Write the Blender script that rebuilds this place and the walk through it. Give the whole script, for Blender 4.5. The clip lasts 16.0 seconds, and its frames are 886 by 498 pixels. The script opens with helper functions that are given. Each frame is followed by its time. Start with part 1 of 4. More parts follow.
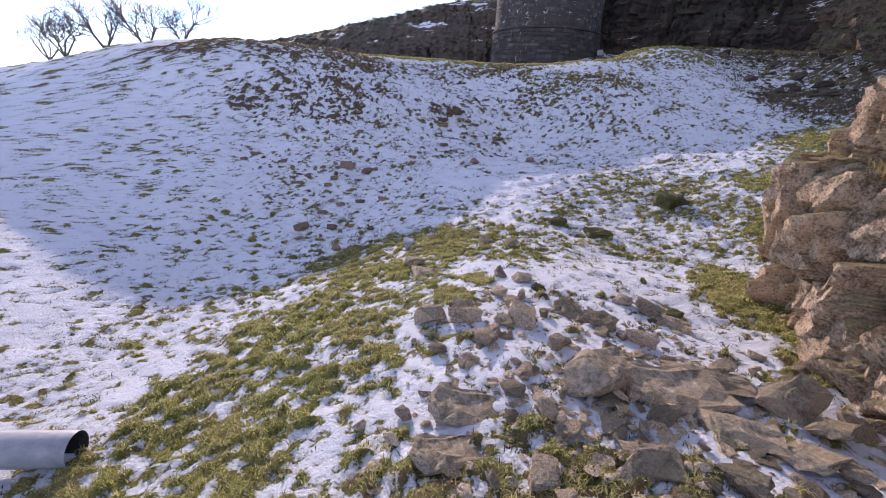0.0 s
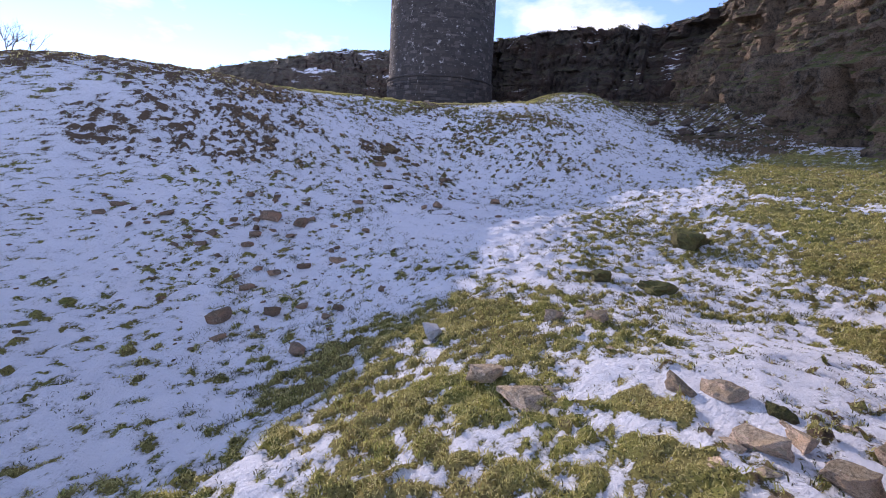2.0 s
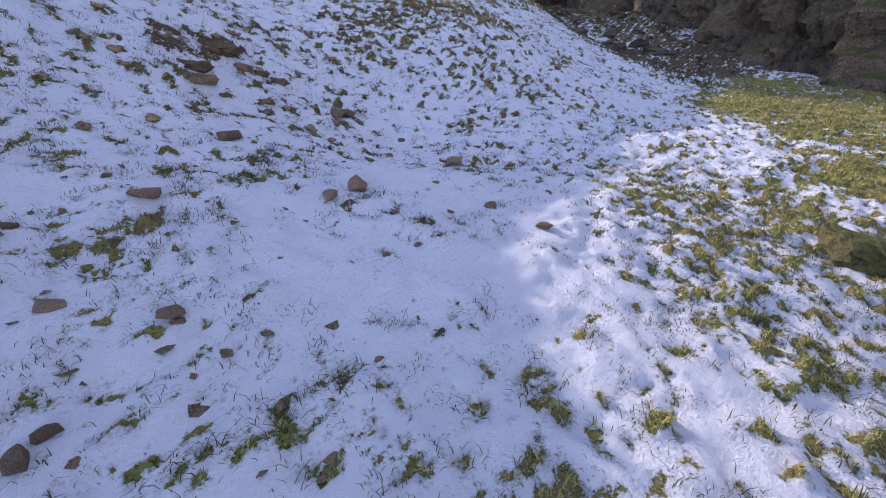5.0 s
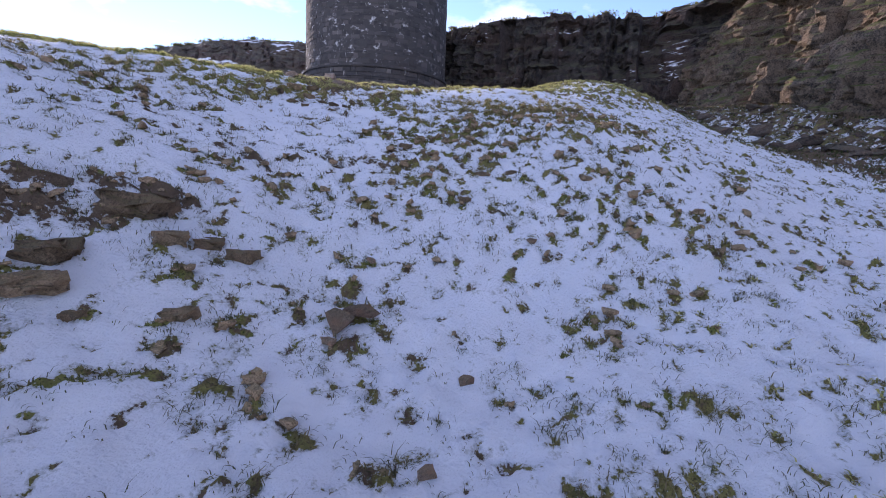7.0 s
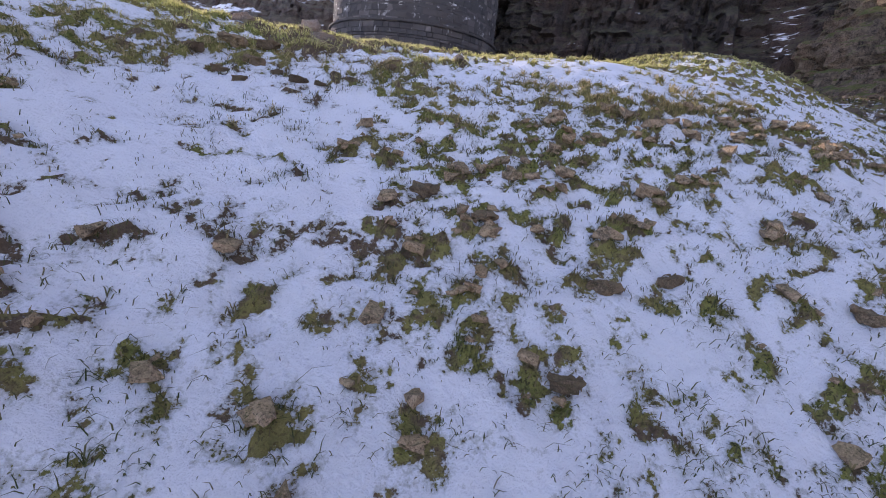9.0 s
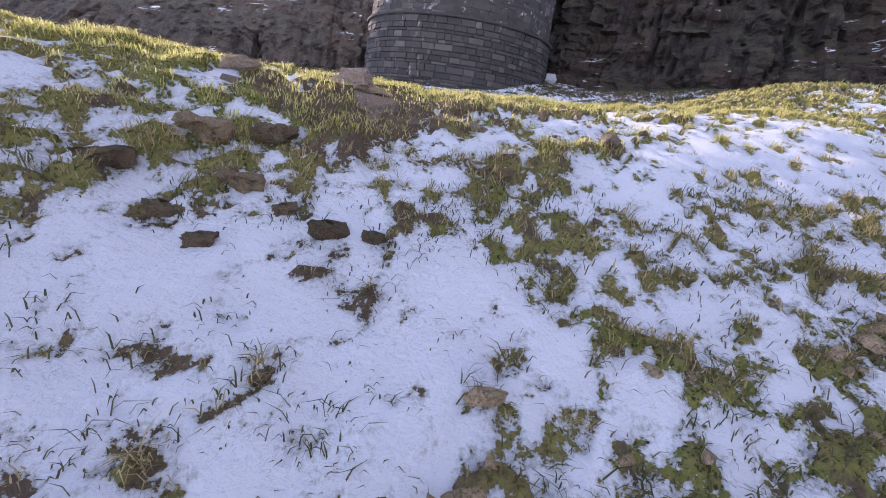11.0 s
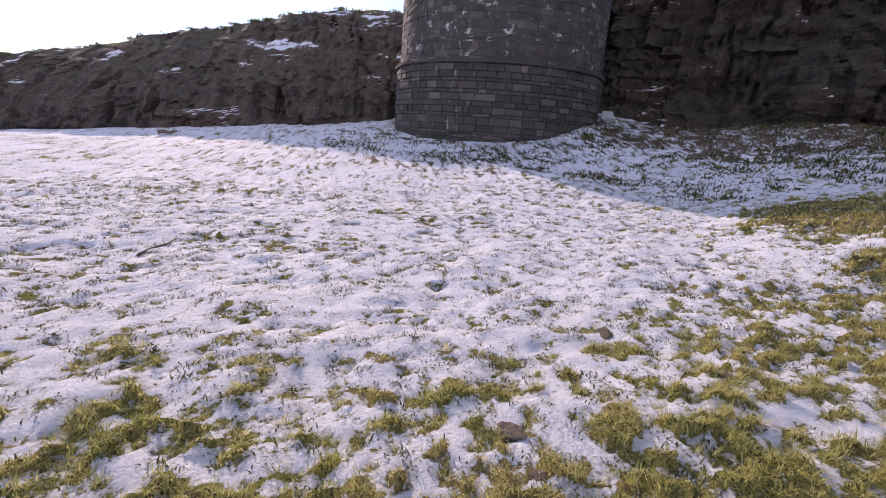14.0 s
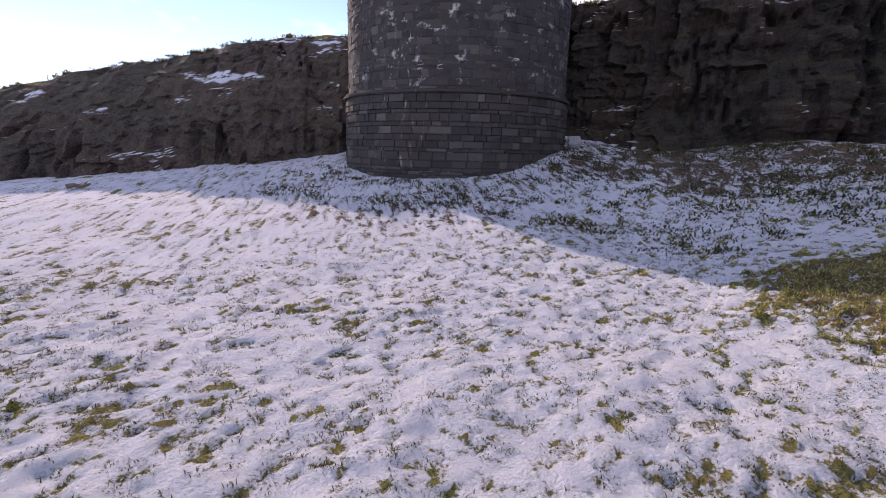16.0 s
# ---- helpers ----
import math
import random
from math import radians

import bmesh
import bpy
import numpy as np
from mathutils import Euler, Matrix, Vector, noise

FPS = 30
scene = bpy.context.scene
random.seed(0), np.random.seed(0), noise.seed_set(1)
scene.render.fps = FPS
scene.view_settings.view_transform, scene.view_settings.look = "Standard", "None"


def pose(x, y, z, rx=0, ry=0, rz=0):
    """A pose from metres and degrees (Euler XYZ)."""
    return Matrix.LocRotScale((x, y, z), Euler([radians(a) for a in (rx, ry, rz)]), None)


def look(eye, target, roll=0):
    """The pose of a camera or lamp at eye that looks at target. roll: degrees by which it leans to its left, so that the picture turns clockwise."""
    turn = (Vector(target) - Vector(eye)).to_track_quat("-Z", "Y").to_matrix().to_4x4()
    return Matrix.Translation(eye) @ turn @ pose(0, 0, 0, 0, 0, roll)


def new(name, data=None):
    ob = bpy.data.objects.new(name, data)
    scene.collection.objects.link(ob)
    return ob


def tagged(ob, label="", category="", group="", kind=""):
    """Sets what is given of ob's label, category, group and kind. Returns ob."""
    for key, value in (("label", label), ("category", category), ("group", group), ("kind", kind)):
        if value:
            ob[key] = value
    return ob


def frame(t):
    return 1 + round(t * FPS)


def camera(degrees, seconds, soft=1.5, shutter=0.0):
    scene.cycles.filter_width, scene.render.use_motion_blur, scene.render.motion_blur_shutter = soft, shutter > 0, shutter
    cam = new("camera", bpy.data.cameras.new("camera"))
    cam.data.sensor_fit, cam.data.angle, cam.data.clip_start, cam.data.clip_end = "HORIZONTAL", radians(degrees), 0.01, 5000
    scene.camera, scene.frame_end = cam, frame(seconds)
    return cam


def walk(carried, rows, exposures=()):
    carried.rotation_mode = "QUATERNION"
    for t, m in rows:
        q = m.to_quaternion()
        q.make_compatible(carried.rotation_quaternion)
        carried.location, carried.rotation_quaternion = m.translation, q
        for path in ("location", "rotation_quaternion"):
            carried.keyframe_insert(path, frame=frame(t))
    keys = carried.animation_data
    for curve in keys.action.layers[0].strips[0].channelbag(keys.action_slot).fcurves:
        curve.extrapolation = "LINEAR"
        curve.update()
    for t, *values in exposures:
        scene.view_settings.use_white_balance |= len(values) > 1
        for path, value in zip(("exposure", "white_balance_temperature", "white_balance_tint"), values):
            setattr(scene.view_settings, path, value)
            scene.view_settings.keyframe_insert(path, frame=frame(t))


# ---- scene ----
cam = camera(92.6, 16.0, soft=1.0)
METRES, EYE, TILT, LEAN, TURN = 20.0, 1.5, -19.0, -3.0, 0.0
ROWS = [
    (0.0, 0.0, 0.0, 0.0, 0.0, 0.0, -0.0),
    (0.5, -0.0178, 0.0245, 0.004, -6.6, -2.53, 2.54),
    (1.0, -0.0305, 0.0528, 0.0115, -8.17, -2.39, 2.26),
    (1.5, -0.0489, 0.0807, 0.0153, -10.3, 2.25, 0.49),
    (2.0, -0.0659, 0.1158, 0.0201, -15.23, 5.92, 5.18),
    (2.5, -0.0791, 0.1456, 0.026, -22.1, -1.03, 5.87),
    (3.0, -0.0817, 0.176, 0.0367, -25.35, -4.58, 8.98),
    (3.5, -0.0781, 0.2097, 0.0511, -28.54, -5.13, 9.92),
    (6.0, 0.0156, 0.3863, 0.1171, -34.18, -7.91, 8.37),
    (6.5, 0.0377, 0.4148, 0.1353, -25.14, -2.21, 10.42),
    (7.0, 0.0518, 0.444, 0.152, -22.02, 6.85, 7.49),
    (7.5, 0.0738, 0.4746, 0.1655, -21.16, 6.93, 6.64),
    (8.0, 0.0843, 0.5044, 0.1828, -20.83, 7.04, 4.45),
    (8.5, 0.0948, 0.5318, 0.1989, -20.28, 5.61, 2.07),
    (9.0, 0.0988, 0.5586, 0.219, -18.52, 2.89, 2.55),
    (11.5, 0.0991, 0.6527, 0.2967, -14.53, 1.42, -0.47),
    (12.0, 0.0918, 0.6681, 0.3151, -14.54, 0.97, 3.75),
    (12.5, 0.0842, 0.6794, 0.3321, -15.34, -1.66, 1.15),
    (13.0, 0.09, 0.6988, 0.3463, -13.65, 2.39, 4.25),
    (13.5, 0.0936, 0.7118, 0.3647, -11.51, 0.56, 4.62),
    (14.0, 0.0958, 0.7245, 0.386, -10.96, 2.53, 2.46),
    (14.5, 0.1075, 0.7345, 0.4004, -11.44, 0.81, 8.62),
    (15.0, 0.1245, 0.7532, 0.4147, -15.18, 0.18, 9.86),
    (15.5, 0.13, 0.7712, 0.4276, -15.68, 4.16, 8.05),
    (16.0, 0.1363, 0.7802, 0.4332, -13.52, 4.25, 6.22),
]
walk(cam, [(t, pose(0, 0, EYE, TILT, LEAN, TURN) @ pose(METRES * x, METRES * y, METRES * z, 90 + pitch, roll, yaw)) for t, x, y, z, yaw, pitch, roll in ROWS],
     exposures=[(0.0, 1.1, 6900, 30), (1.5, 1.13, 6650, 29), (2.0, 1.06, 6600, 29), (3.5, 1.36, 6550, 29), (6.0, 1.28, 6500, 29), (6.5, 1.36, 6520, 29), (8.0, 1.42, 6750, 29), (9.0, 1.64, 6980, 29), (11.5, 2.0, 7500, 31), (12.0, 1.98, 8000, 33), (12.5, 1.84, 8300, 33), (13.0, 1.84, 7950, 33), (13.5, 1.38, 7800, 33), (14.5, 1.13, 7500, 32), (16.0, 0.86, 7430, 33)])

# ---- world and sun ----
SUN_AZ, SUN_EL = -19.6, 20.3
to_sun = Vector((math.sin(radians(SUN_AZ)) * math.cos(radians(SUN_EL)), math.cos(radians(SUN_AZ)) * math.cos(radians(SUN_EL)), math.sin(radians(SUN_EL))))
sun_data = bpy.data.lights.new("sun", "SUN")
sun_data.energy, sun_data.angle, sun_data.color = 2.1, radians(0.5), (1.0, 0.93, 0.82)
sun = new("sun", sun_data)
sun.matrix_world = look(to_sun * 80, (0, 0, 0))
world = bpy.data.worlds.new("sky")
scene.world = world
world.use_nodes = True
wn, wl = world.node_tree.nodes, world.node_tree.links
wn.clear()
w_out, w_bg = wn.new("ShaderNodeOutputWorld"), wn.new("ShaderNodeBackground")
w_sky = wn.new("ShaderNodeTexSky")
w_sky.sky_type, w_sky.sun_disc = "NISHITA", False
w_sky.sun_elevation, w_sky.sun_rotation = radians(SUN_EL), radians(SUN_AZ)
w_sky.altitude = 2500
w_sky.air_density, w_sky.dust_density, w_sky.ozone_density = 1.0, 0.0, 3.0
w_co, w_map = wn.new("ShaderNodeTexCoord"), wn.new("ShaderNodeMapping")
w_map.inputs["Scale"].default_value = (1.0, 1.0, 2.2)
w_map.inputs["Location"].default_value = (0.35, 0.1, 0.0)
w_noise, w_ramp, w_mix = wn.new("ShaderNodeTexNoise"), wn.new("ShaderNodeValToRGB"), wn.new("ShaderNodeMixRGB")
w_noise.inputs["Scale"].default_value, w_noise.inputs["Detail"].default_value, w_noise.inputs["Roughness"].default_value = 2.3, 7.0, 0.55
w_ramp.color_ramp.elements[0].position, w_ramp.color_ramp.elements[1].position = 0.50, 0.66
w_mix.inputs[2].default_value = (5.4, 5.6, 6.0, 1)
wl.new(w_co.outputs["Generated"], w_map.inputs[0])
wl.new(w_map.outputs[0], w_noise.inputs["Vector"])
wl.new(w_noise.outputs[0], w_ramp.inputs[0])
wl.new(w_ramp.outputs[0], w_mix.inputs[0])
wl.new(w_sky.outputs[0], w_mix.inputs[1])
wl.new(w_mix.outputs[0], w_bg.inputs[0])
wl.new(w_bg.outputs[0], w_out.inputs[0])
w_bg.inputs[1].default_value = 0.15


# ---- noise on arrays ----
def lattice(ix, iy, seed):
    h = (ix.astype(np.int64) * 374761393 + iy.astype(np.int64) * 668265263 + seed * 974711) & 0x7FFFFFFF
    h = ((h ^ (h >> 13)) * 1274126177) & 0x7FFFFFFF
    return ((h ^ (h >> 16)) & 0xFFFF) / 65535.0


def vnoise(x, y, seed=0):
    """Smooth value noise from 0 to 1."""
    ix, iy = np.floor(x), np.floor(y)
    fx, fy = x - ix, y - iy
    fx, fy = fx * fx * (3 - 2 * fx), fy * fy * (3 - 2 * fy)
    a = lattice(ix, iy, seed) * (1 - fx) + lattice(ix + 1, iy, seed) * fx
    b = lattice(ix, iy + 1, seed) * (1 - fx) + lattice(ix + 1, iy + 1, seed) * fx
    return a * (1 - fy) + b * fy


def fbm(x, y, seed=0, octaves=4, gain=0.5):
    total, weight, amp = 0.0, 0.0, 1.0
    for k in range(octaves):
        c, s = math.cos(0.6 * k), math.sin(0.6 * k)
        total = total + amp * vnoise((c * x - s * y) * 2 ** k + 17.3 * k, (s * x + c * y) * 2 ** k + 5.1 * k, seed + k)
        weight += amp
        amp *= gain
    return total / weight


def ramp(v, a, b, k):
    return (np.logaddexp(0, (v - a) * k) - np.logaddexp(0, (v - b) * k)) / (k * (b - a))


def sstep(v, a, b):
    q = np.clip((v - a) / (b - a), 0, 1)
    return q * q * (3 - 2 * q)


def hill(x, y, cx, cy, sx, sy):
    return np.exp(-((x - cx) / sx) ** 2 / 2 - ((y - cy) / sy) ** 2 / 2)


# ---- the lie of the land ----
QUARRY = [(-46, 44.5), (-30, 40), (-16, 36.2), (-5, 35.4), (4, 35.0), (8.2, 34.4), (10.4, 31.6), (12.8, 28.8), (15.6, 26.2), (18.4, 23.8),
          (17.2, 20.2), (16.0, 16.8), (14.0, 12.6), (12.9, 8), (12.6, 0), (12.6, -12), (9, -22)]


def base_height(x, y):
    """The big landforms: a basin, the bank, the level field above it and the aprons under the cliffs."""
    b1, b2 = ramp(y, 7.2, 11.6, 2.0), ramp(y, 11.6, 16.2, 2.0)
    ap, far = ramp(x, 4.5, 14, 0.8), ramp(y, 24, 36, 0.6)
    z = -1.05 + 0.572 * ramp(x, -10, 4, 1) + 0.44 * ramp(y, -5, 8, 1)
    z = z + b1 * (0.891 - 0.384 * np.tanh(x / 6)) + b2 * (2.234 + 0.125 * np.tanh(x / 6)) - 0.742 * (b1 + b2) * ramp(-x, 12, 18, 0.6)
    z = z + far * (1.491 + 1.181 * np.tanh(x / 8)) + ap * (2.014 - 0.225 * ramp(y, 3, 14, 0.6) - 0.505 * ramp(y, 14, 26, 0.4))
    z = z + 0.35 * hill(x, y, 0.7, 3.4, 1.3, 2.4) + 1.05 * hill(x, y, -5.5, 13.6, 3.2, 1.5) + 0.894 * hill(x, y, 8.9, 18.2, 1.5, 1.5)
    z = z - 0.372 * hill(x, y, 2, 11.9, 1.6, 1.4) + 0.217 * hill(x, y, 9.7, 30, 2, 2) + 0.263 * hill(x, y, 5, 14, 1.5, 1.3)
    z = z + 0.317 * hill(x, y, 0, -0.5, 1.6, 1.6) - 0.369 * hill(x, y, -3, 4, 2.5, 3) + 0.6 * hill(x, y, 14, 25, 3, 2.5) - 0.4 * hill(x, y, 13, 29.3, 2.2, 1.8)
    z = z - 0.138 * hill(x, y, 2, 34.5, 2.5, 1.5) - 1.549 * hill(x, y, 11, 15.8, 2, 1.8) - 0.266 * hill(x, y, 3, 5, 1.6, 2)
    z = z + 0.68 * hill(x, y, 10.5, 15.5, 1.5, 1.6) - 0.34 * hill(x, y, 13.5, 16, 2.2, 1.8) - 0.22 * hill(x, y, 13.3, 18.4, 1.3, 1.3) - 0.14 * hill(x, y, 8.5, 12.5, 1.8, 2)
    z = z - 0.13 * hill(x, y, 11.5, 9.2, 2.2, 2.2) + 0.14 * hill(x, y, 5.0, 16.6, 1.1, 0.8) - 0.14 * hill(x, y, 8.9, 18.2, 1.3, 1.3) + 0.15 * hill(x, y, 0.9, 15.8, 1.2, 0.6)
    z = z - 0.19 * hill(x, y, -1.6, 7.2, 1.6, 1.6) + 0.11 * hill(x, y, 5.2, 12.6, 1.2, 1.2) - 0.105 * hill(x, y, 7.5, 21.8, 1.8, 1.6)
    return z + 0.414 * hill(x, y, -10, 17.5, 2.5, 3) - 0.187 * hill(x, y, 1, 15, 1.5, 0.8)


def top_height(x, y):
    """The grass on top of the quarry."""
    return np.clip(9.6 + 0.22 * x, 2.5, 10.2) + 0.8 * sstep(x, 15.5, 19.5) * sstep(-y, -24.5, -21.5) + 0.5 * (fbm(x * 0.35, y * 0.35, 91, 3) - 0.5)


def setback(x):
    """How far the top of the face lies behind its foot."""
    return 2.2 + 3.8 * (1 - sstep(x, 4.5, 9.5)) + 0.5 * sstep(x, 13.5, 19)


def beyond(x, y):
    """Metres behind the quarry's edge (minus: inside)."""
    best, inside = np.full(np.shape(x), 1e9), np.zeros(np.shape(x), bool)
    ring = QUARRY + [(-46, -22)]
    for (ax, ay), (bx, by) in zip(QUARRY, QUARRY[1:]):
        q = np.clip(((x - ax) * (bx - ax) + (y - ay) * (by - ay)) / ((bx - ax) ** 2 + (by - ay) ** 2), 0, 1)
        best = np.minimum(best, np.hypot(x - ax - q * (bx - ax), y - ay - q * (by - ay)))
    for (ax, ay), (bx, by) in zip(ring, ring[1:] + ring[:1]):
        if ay != by:
            inside ^= ((ay > y) != (by > y)) & (x < (bx - ax) * (y - ay) / (by - ay) + ax)
    side = np.where(inside, -1.0, 1.0)
    side = np.where((x < -46) | (y < -22), -1.0, side)
    return best * side


# cover of snow, zone by zone: middle, radii, turn, snow, soil, strength
ZONES = [
    (3.4, 7.2, 1.7, 3.0, -22, 0.68, 0.15),
    (-0.55, 3.9, 0.62, 2.5, -14, 0.20, 0.12), (-1.2, 2.6, 0.9, 2.2, -20, 0.42, 0.25), (0.9, 3.0, 1.3, 1.9, 0, 0.84, 0.5), (0.25, 5.7, 0.75, 1.0, 25, 0.40, 0.12),
    (1.0, 5.1, 0.8, 0.8, 0, 0.56, 0.25), (5.9, 6.2, 1.5, 2.3, -25, 0.14, 0.2), (4.2, 7.6, 1.4, 1.2, -25, 0.55, 0.2), (3.2, 3.9, 0.5, 1.5, -20, 0.1, 0.2), (0.3, 0.6, 1.8, 1.2, 0, 0.40, 0.5),
    (-3.6, 12.2, 2.4, 1.2, 10, 0.58, 0.95), (0.2, 12.6, 0.5, 0.25, 10, 0.48, 1.0), (1.3, 11.2, 1.2, 1.0, 0, 0.93, 0.5), (-5.5, 14.2, 4.5, 1.1, 0, 0.48, 0.8),
    (3.6, 14.0, 3.0, 1.2, 12, 0.60, 0.42), (7.6, 16.7, 2.2, 1.1, 10, 0.58, 0.45), (1.4, 15.05, 2.6, 0.45, 5, 0.66, 0.4), (1.0, 14.0, 1.4, 0.6, 0, 0.88, 0.7), (-0.6, 5.6, 1.5, 0.75, 40, 0.36, 0.1), (2.5, 16.55, 3.2, 0.9, 5, 0.34, 0.36), (0.6, 15.5, 1.7, 0.4, 5, 0.56, 0.35), (2.2, 15.95, 0.9, 0.4, 5, 0.2, 0.72), (-3.5, 16.8, 4.0, 0.8, 0, 0.25, 0.3),
    (3.4, 15.9, 1.2, 0.45, 10, 0.55, 0.5), (7.0, 18.2, 1.5, 1.0, 10, 0.32, 0.5), (8.1, 19.9, 1.5, 1.7, 25, 0.28, 0.5), (9.0, 18.2, 1.2, 1.1, 0, 0.42, 0.5), (4.4, 18.0, 1.5, 0.8, 15, 0.60, 0.25), (2.4, 17.9, 1.8, 0.5, 10, 0.66, 0.25),
    (10.2, 9.2, 3.4, 2.6, 20, 0.28, 0.3), (12.0, 13.5, 2.4, 2.2, 0, 0.36, 0.75), (11.5, 26.0, 4.0, 3.0, -40, 0.48, 0.85), (5.0, 26.5, 4.0, 1.6, 0, 0.70, 0.7), (15.2, 18.5, 3.3, 4.8, 0, 0.44, 0.6),
    (1.2, 8.9, 1.7, 1.4, 0, 1.12, 0.6), (2.2, 12.3, 1.6, 0.9, 10, 0.86, 0.5), (-0.2, 14.6, 1.4, 0.7, 0, 0.74, 0.5), (1.2, 15.6, 0.7, 0.3, 5, 0.5, 0.4), (2.2, 3.6, 0.9, 1.1, 0, 0.86, 0.6), (1.75, 13.1, 1.0, 0.7, 0, 0.87, 0.45), (1.3, 14.75, 1.0, 0.42, 8, 0.9, 0.5), (1.6, 15.12, 1.0, 0.32, 5, 0.95, 0.7),
    (0.31, 3.98, 0.28, 0.24, 0, 0.08, 0.1), (-0.1, 3.4, 0.24, 0.26, 0, 0.08, 0.1), (0.1, 5.0, 0.3, 0.3, 0, 0.15, 0.15),
]


def cover(x, y):
    """Share of the ground under snow, and how far the bare ground is soil instead of grass."""
    wx, wy = x + 0.9 * (fbm(x * 0.8, y * 0.8, 41, 3) - 0.5), y + 0.9 * (fbm(x * 0.8, y * 0.8, 47, 3) - 0.5)
    snow = 0.85 - 0.03 * sstep(y, 9, 14) - 0.06 * sstep(y, 17, 18.5)
    soil = 0.25 + 0.2 * sstep(y, 9, 13) * sstep(-y, -16, -14)
    for cx, cy, rx, ry, turn, s, e in ZONES:
        c, q = math.cos(radians(turn)), math.sin(radians(turn))
        u, v = (c * (wx - cx) + q * (wy - cy)) / rx, (-q * (wx - cx) + c * (wy - cy)) / ry
        w = 1 - sstep(np.hypot(u, v), 0.65, 1.2)
        snow, soil = snow + (s - snow) * w, soil + (e - soil) * w
    d = beyond(x, y)
    w = sstep(d, 1.0, 2.5)
    return snow * (1 - w) + 0.05 * w, soil * (1 - w) + 0.1 * w


def ground(x, y):
    """Height, snow value (snow where above 0) and soil share."""
    x, y = np.asarray(x, float), np.asarray(y, float)
    snow, soil = cover(x, y)
    # clods lie in short rows across the slope
    n = 0.17 * fbm(x * 1.3, y * 1.9, 3, 2) + 0.46 * fbm(x * 8.2, y * 11.5, 13, 2, 0.7) + 0.37 * vnoise(x * 16, y * 21, 23)
    n = 0.5 + (n - 0.5) * 2.4
    n = n + (0.5 - n) * 0.3 * sstep(y, 17, 18.5)
    m = snow - n
    d = beyond(x, y)
    z = base_height(x, y)
    rise = sstep(d, setback(x) + 0.6, setback(x) + 2.0)
    z = z * (1 - rise) + top_height(x, y) * rise + 0.05 * np.clip(d - 3, 0, 60) * (d > 0)
    flat = 1 - sstep(np.hypot(x - 2, y - 12), 40, 90)
    z = z * flat + (1 - flat) * (1.5 + 2.5 * (fbm(x * 0.02, y * 0.02, 5, 3) - 0.5))
    z = z + 0.14 * (fbm(x * 0.7, y * 0.7, 61, 3) - 0.5)
    bare = sstep(-m, -0.02, 0.3)
    z = z + bare * (0.045 + 0.03 * soil) * (0.35 + 1.3 * fbm(x * 9, y * 9, 71, 4, 0.6)) + 0.05 * (fbm(x * 3.2, y * 4, 81, 3) - 0.5) + 0.025 * sstep(m, 0.0, 0.12)
    z = z + 0.045 * (fbm(x * 7, y * 9, 91, 3, 0.6) - 0.5) * sstep(y, 17, 18.5) * flat
    z = z + 0.075 * (fbm(x * 4.5, y * 6, 95, 3, 0.55) - 0.5) * sstep(y, 5, 8) * sstep(-y, -16, -14.5) * sstep(x, -6, -4) * sstep(-x, -9, -7)
    return z, m, soil


def ground_z(x, y):
    return float(ground(np.array([x]), np.array([y]))[0][0])


# ---- materials ----
def material(name):
    m = bpy.data.materials.new(name)
    m.use_nodes = True
    nt = m.node_tree
    return m, nt, nt.nodes["Principled BSDF"]


def node(nt, kind, **settings):
    n = nt.nodes.new(kind)
    for key, value in settings.items():
        n.inputs[key.replace("_", " ")].default_value = value
    return n


def noise_node(nt, scale, detail=5.0, rough=0.6, vector=None):
    n = node(nt, "ShaderNodeTexNoise", Scale=scale, Detail=detail, Roughness=rough)
    if vector is None:
        vector = nt.nodes.new("ShaderNodeTexCoord").outputs["Object"]
    nt.links.new(vector, n.inputs["Vector"])
    return n.outputs[0]


def ramp_node(nt, value, stops):
    n = nt.nodes.new("ShaderNodeValToRGB")
    while len(n.color_ramp.elements) < len(stops):
        n.color_ramp.elements.new(0.5)
    for e, (at, colour) in zip(n.color_ramp.elements, stops):
        e.position, e.color = at, (*colour, 1) if len(colour) == 3 else colour
    nt.links.new(value, n.inputs[0])
    return n.outputs[0]


def mix_node(nt, share, a, b):
    n = nt.nodes.new("ShaderNodeMixRGB")
    for socket, value in zip(n.inputs, (share, a, b)):
        if isinstance(value, (tuple, list)):
            socket.default_value = (*value, 1)
        elif isinstance(value, (int, float)):
            socket.default_value = value
        else:
            nt.links.new(value, socket)
    return n.outputs[0]


def maths(nt, op, a, b=0.0, c=0.0):
    n = nt.nodes.new("ShaderNodeMath")
    n.operation = op
    for socket, value in zip(n.inputs, (a, b, c)):
        if isinstance(value, (int, float)):
            socket.default_value = value
        else:
            nt.links.new(value, socket)
    return n.outputs[0]


def bump(nt, bsdf, height, strength, distance):
    n = node(nt, "ShaderNodeBump", Strength=strength, Distance=distance)
    nt.links.new(height, n.inputs["Height"])
    nt.links.new(n.outputs[0], bsdf.inputs["Normal"])


def up_share(nt, low, high, wobble):
    """1 where a surface faces up, with a ragged edge."""
    g = nt.nodes.new("ShaderNodeNewGeometry")
    s = nt.nodes.new("ShaderNodeSeparateXYZ")
    nt.links.new(g.outputs["Normal"], s.inputs[0])
    v = maths(nt, "ADD", s.outputs[2], wobble)
    n = nt.nodes.new("ShaderNodeMapRange")
    n.inputs[1].default_value, n.inputs[2].default_value = low, high
    nt.links.new(v, n.inputs[0])
    return n.outputs[0]


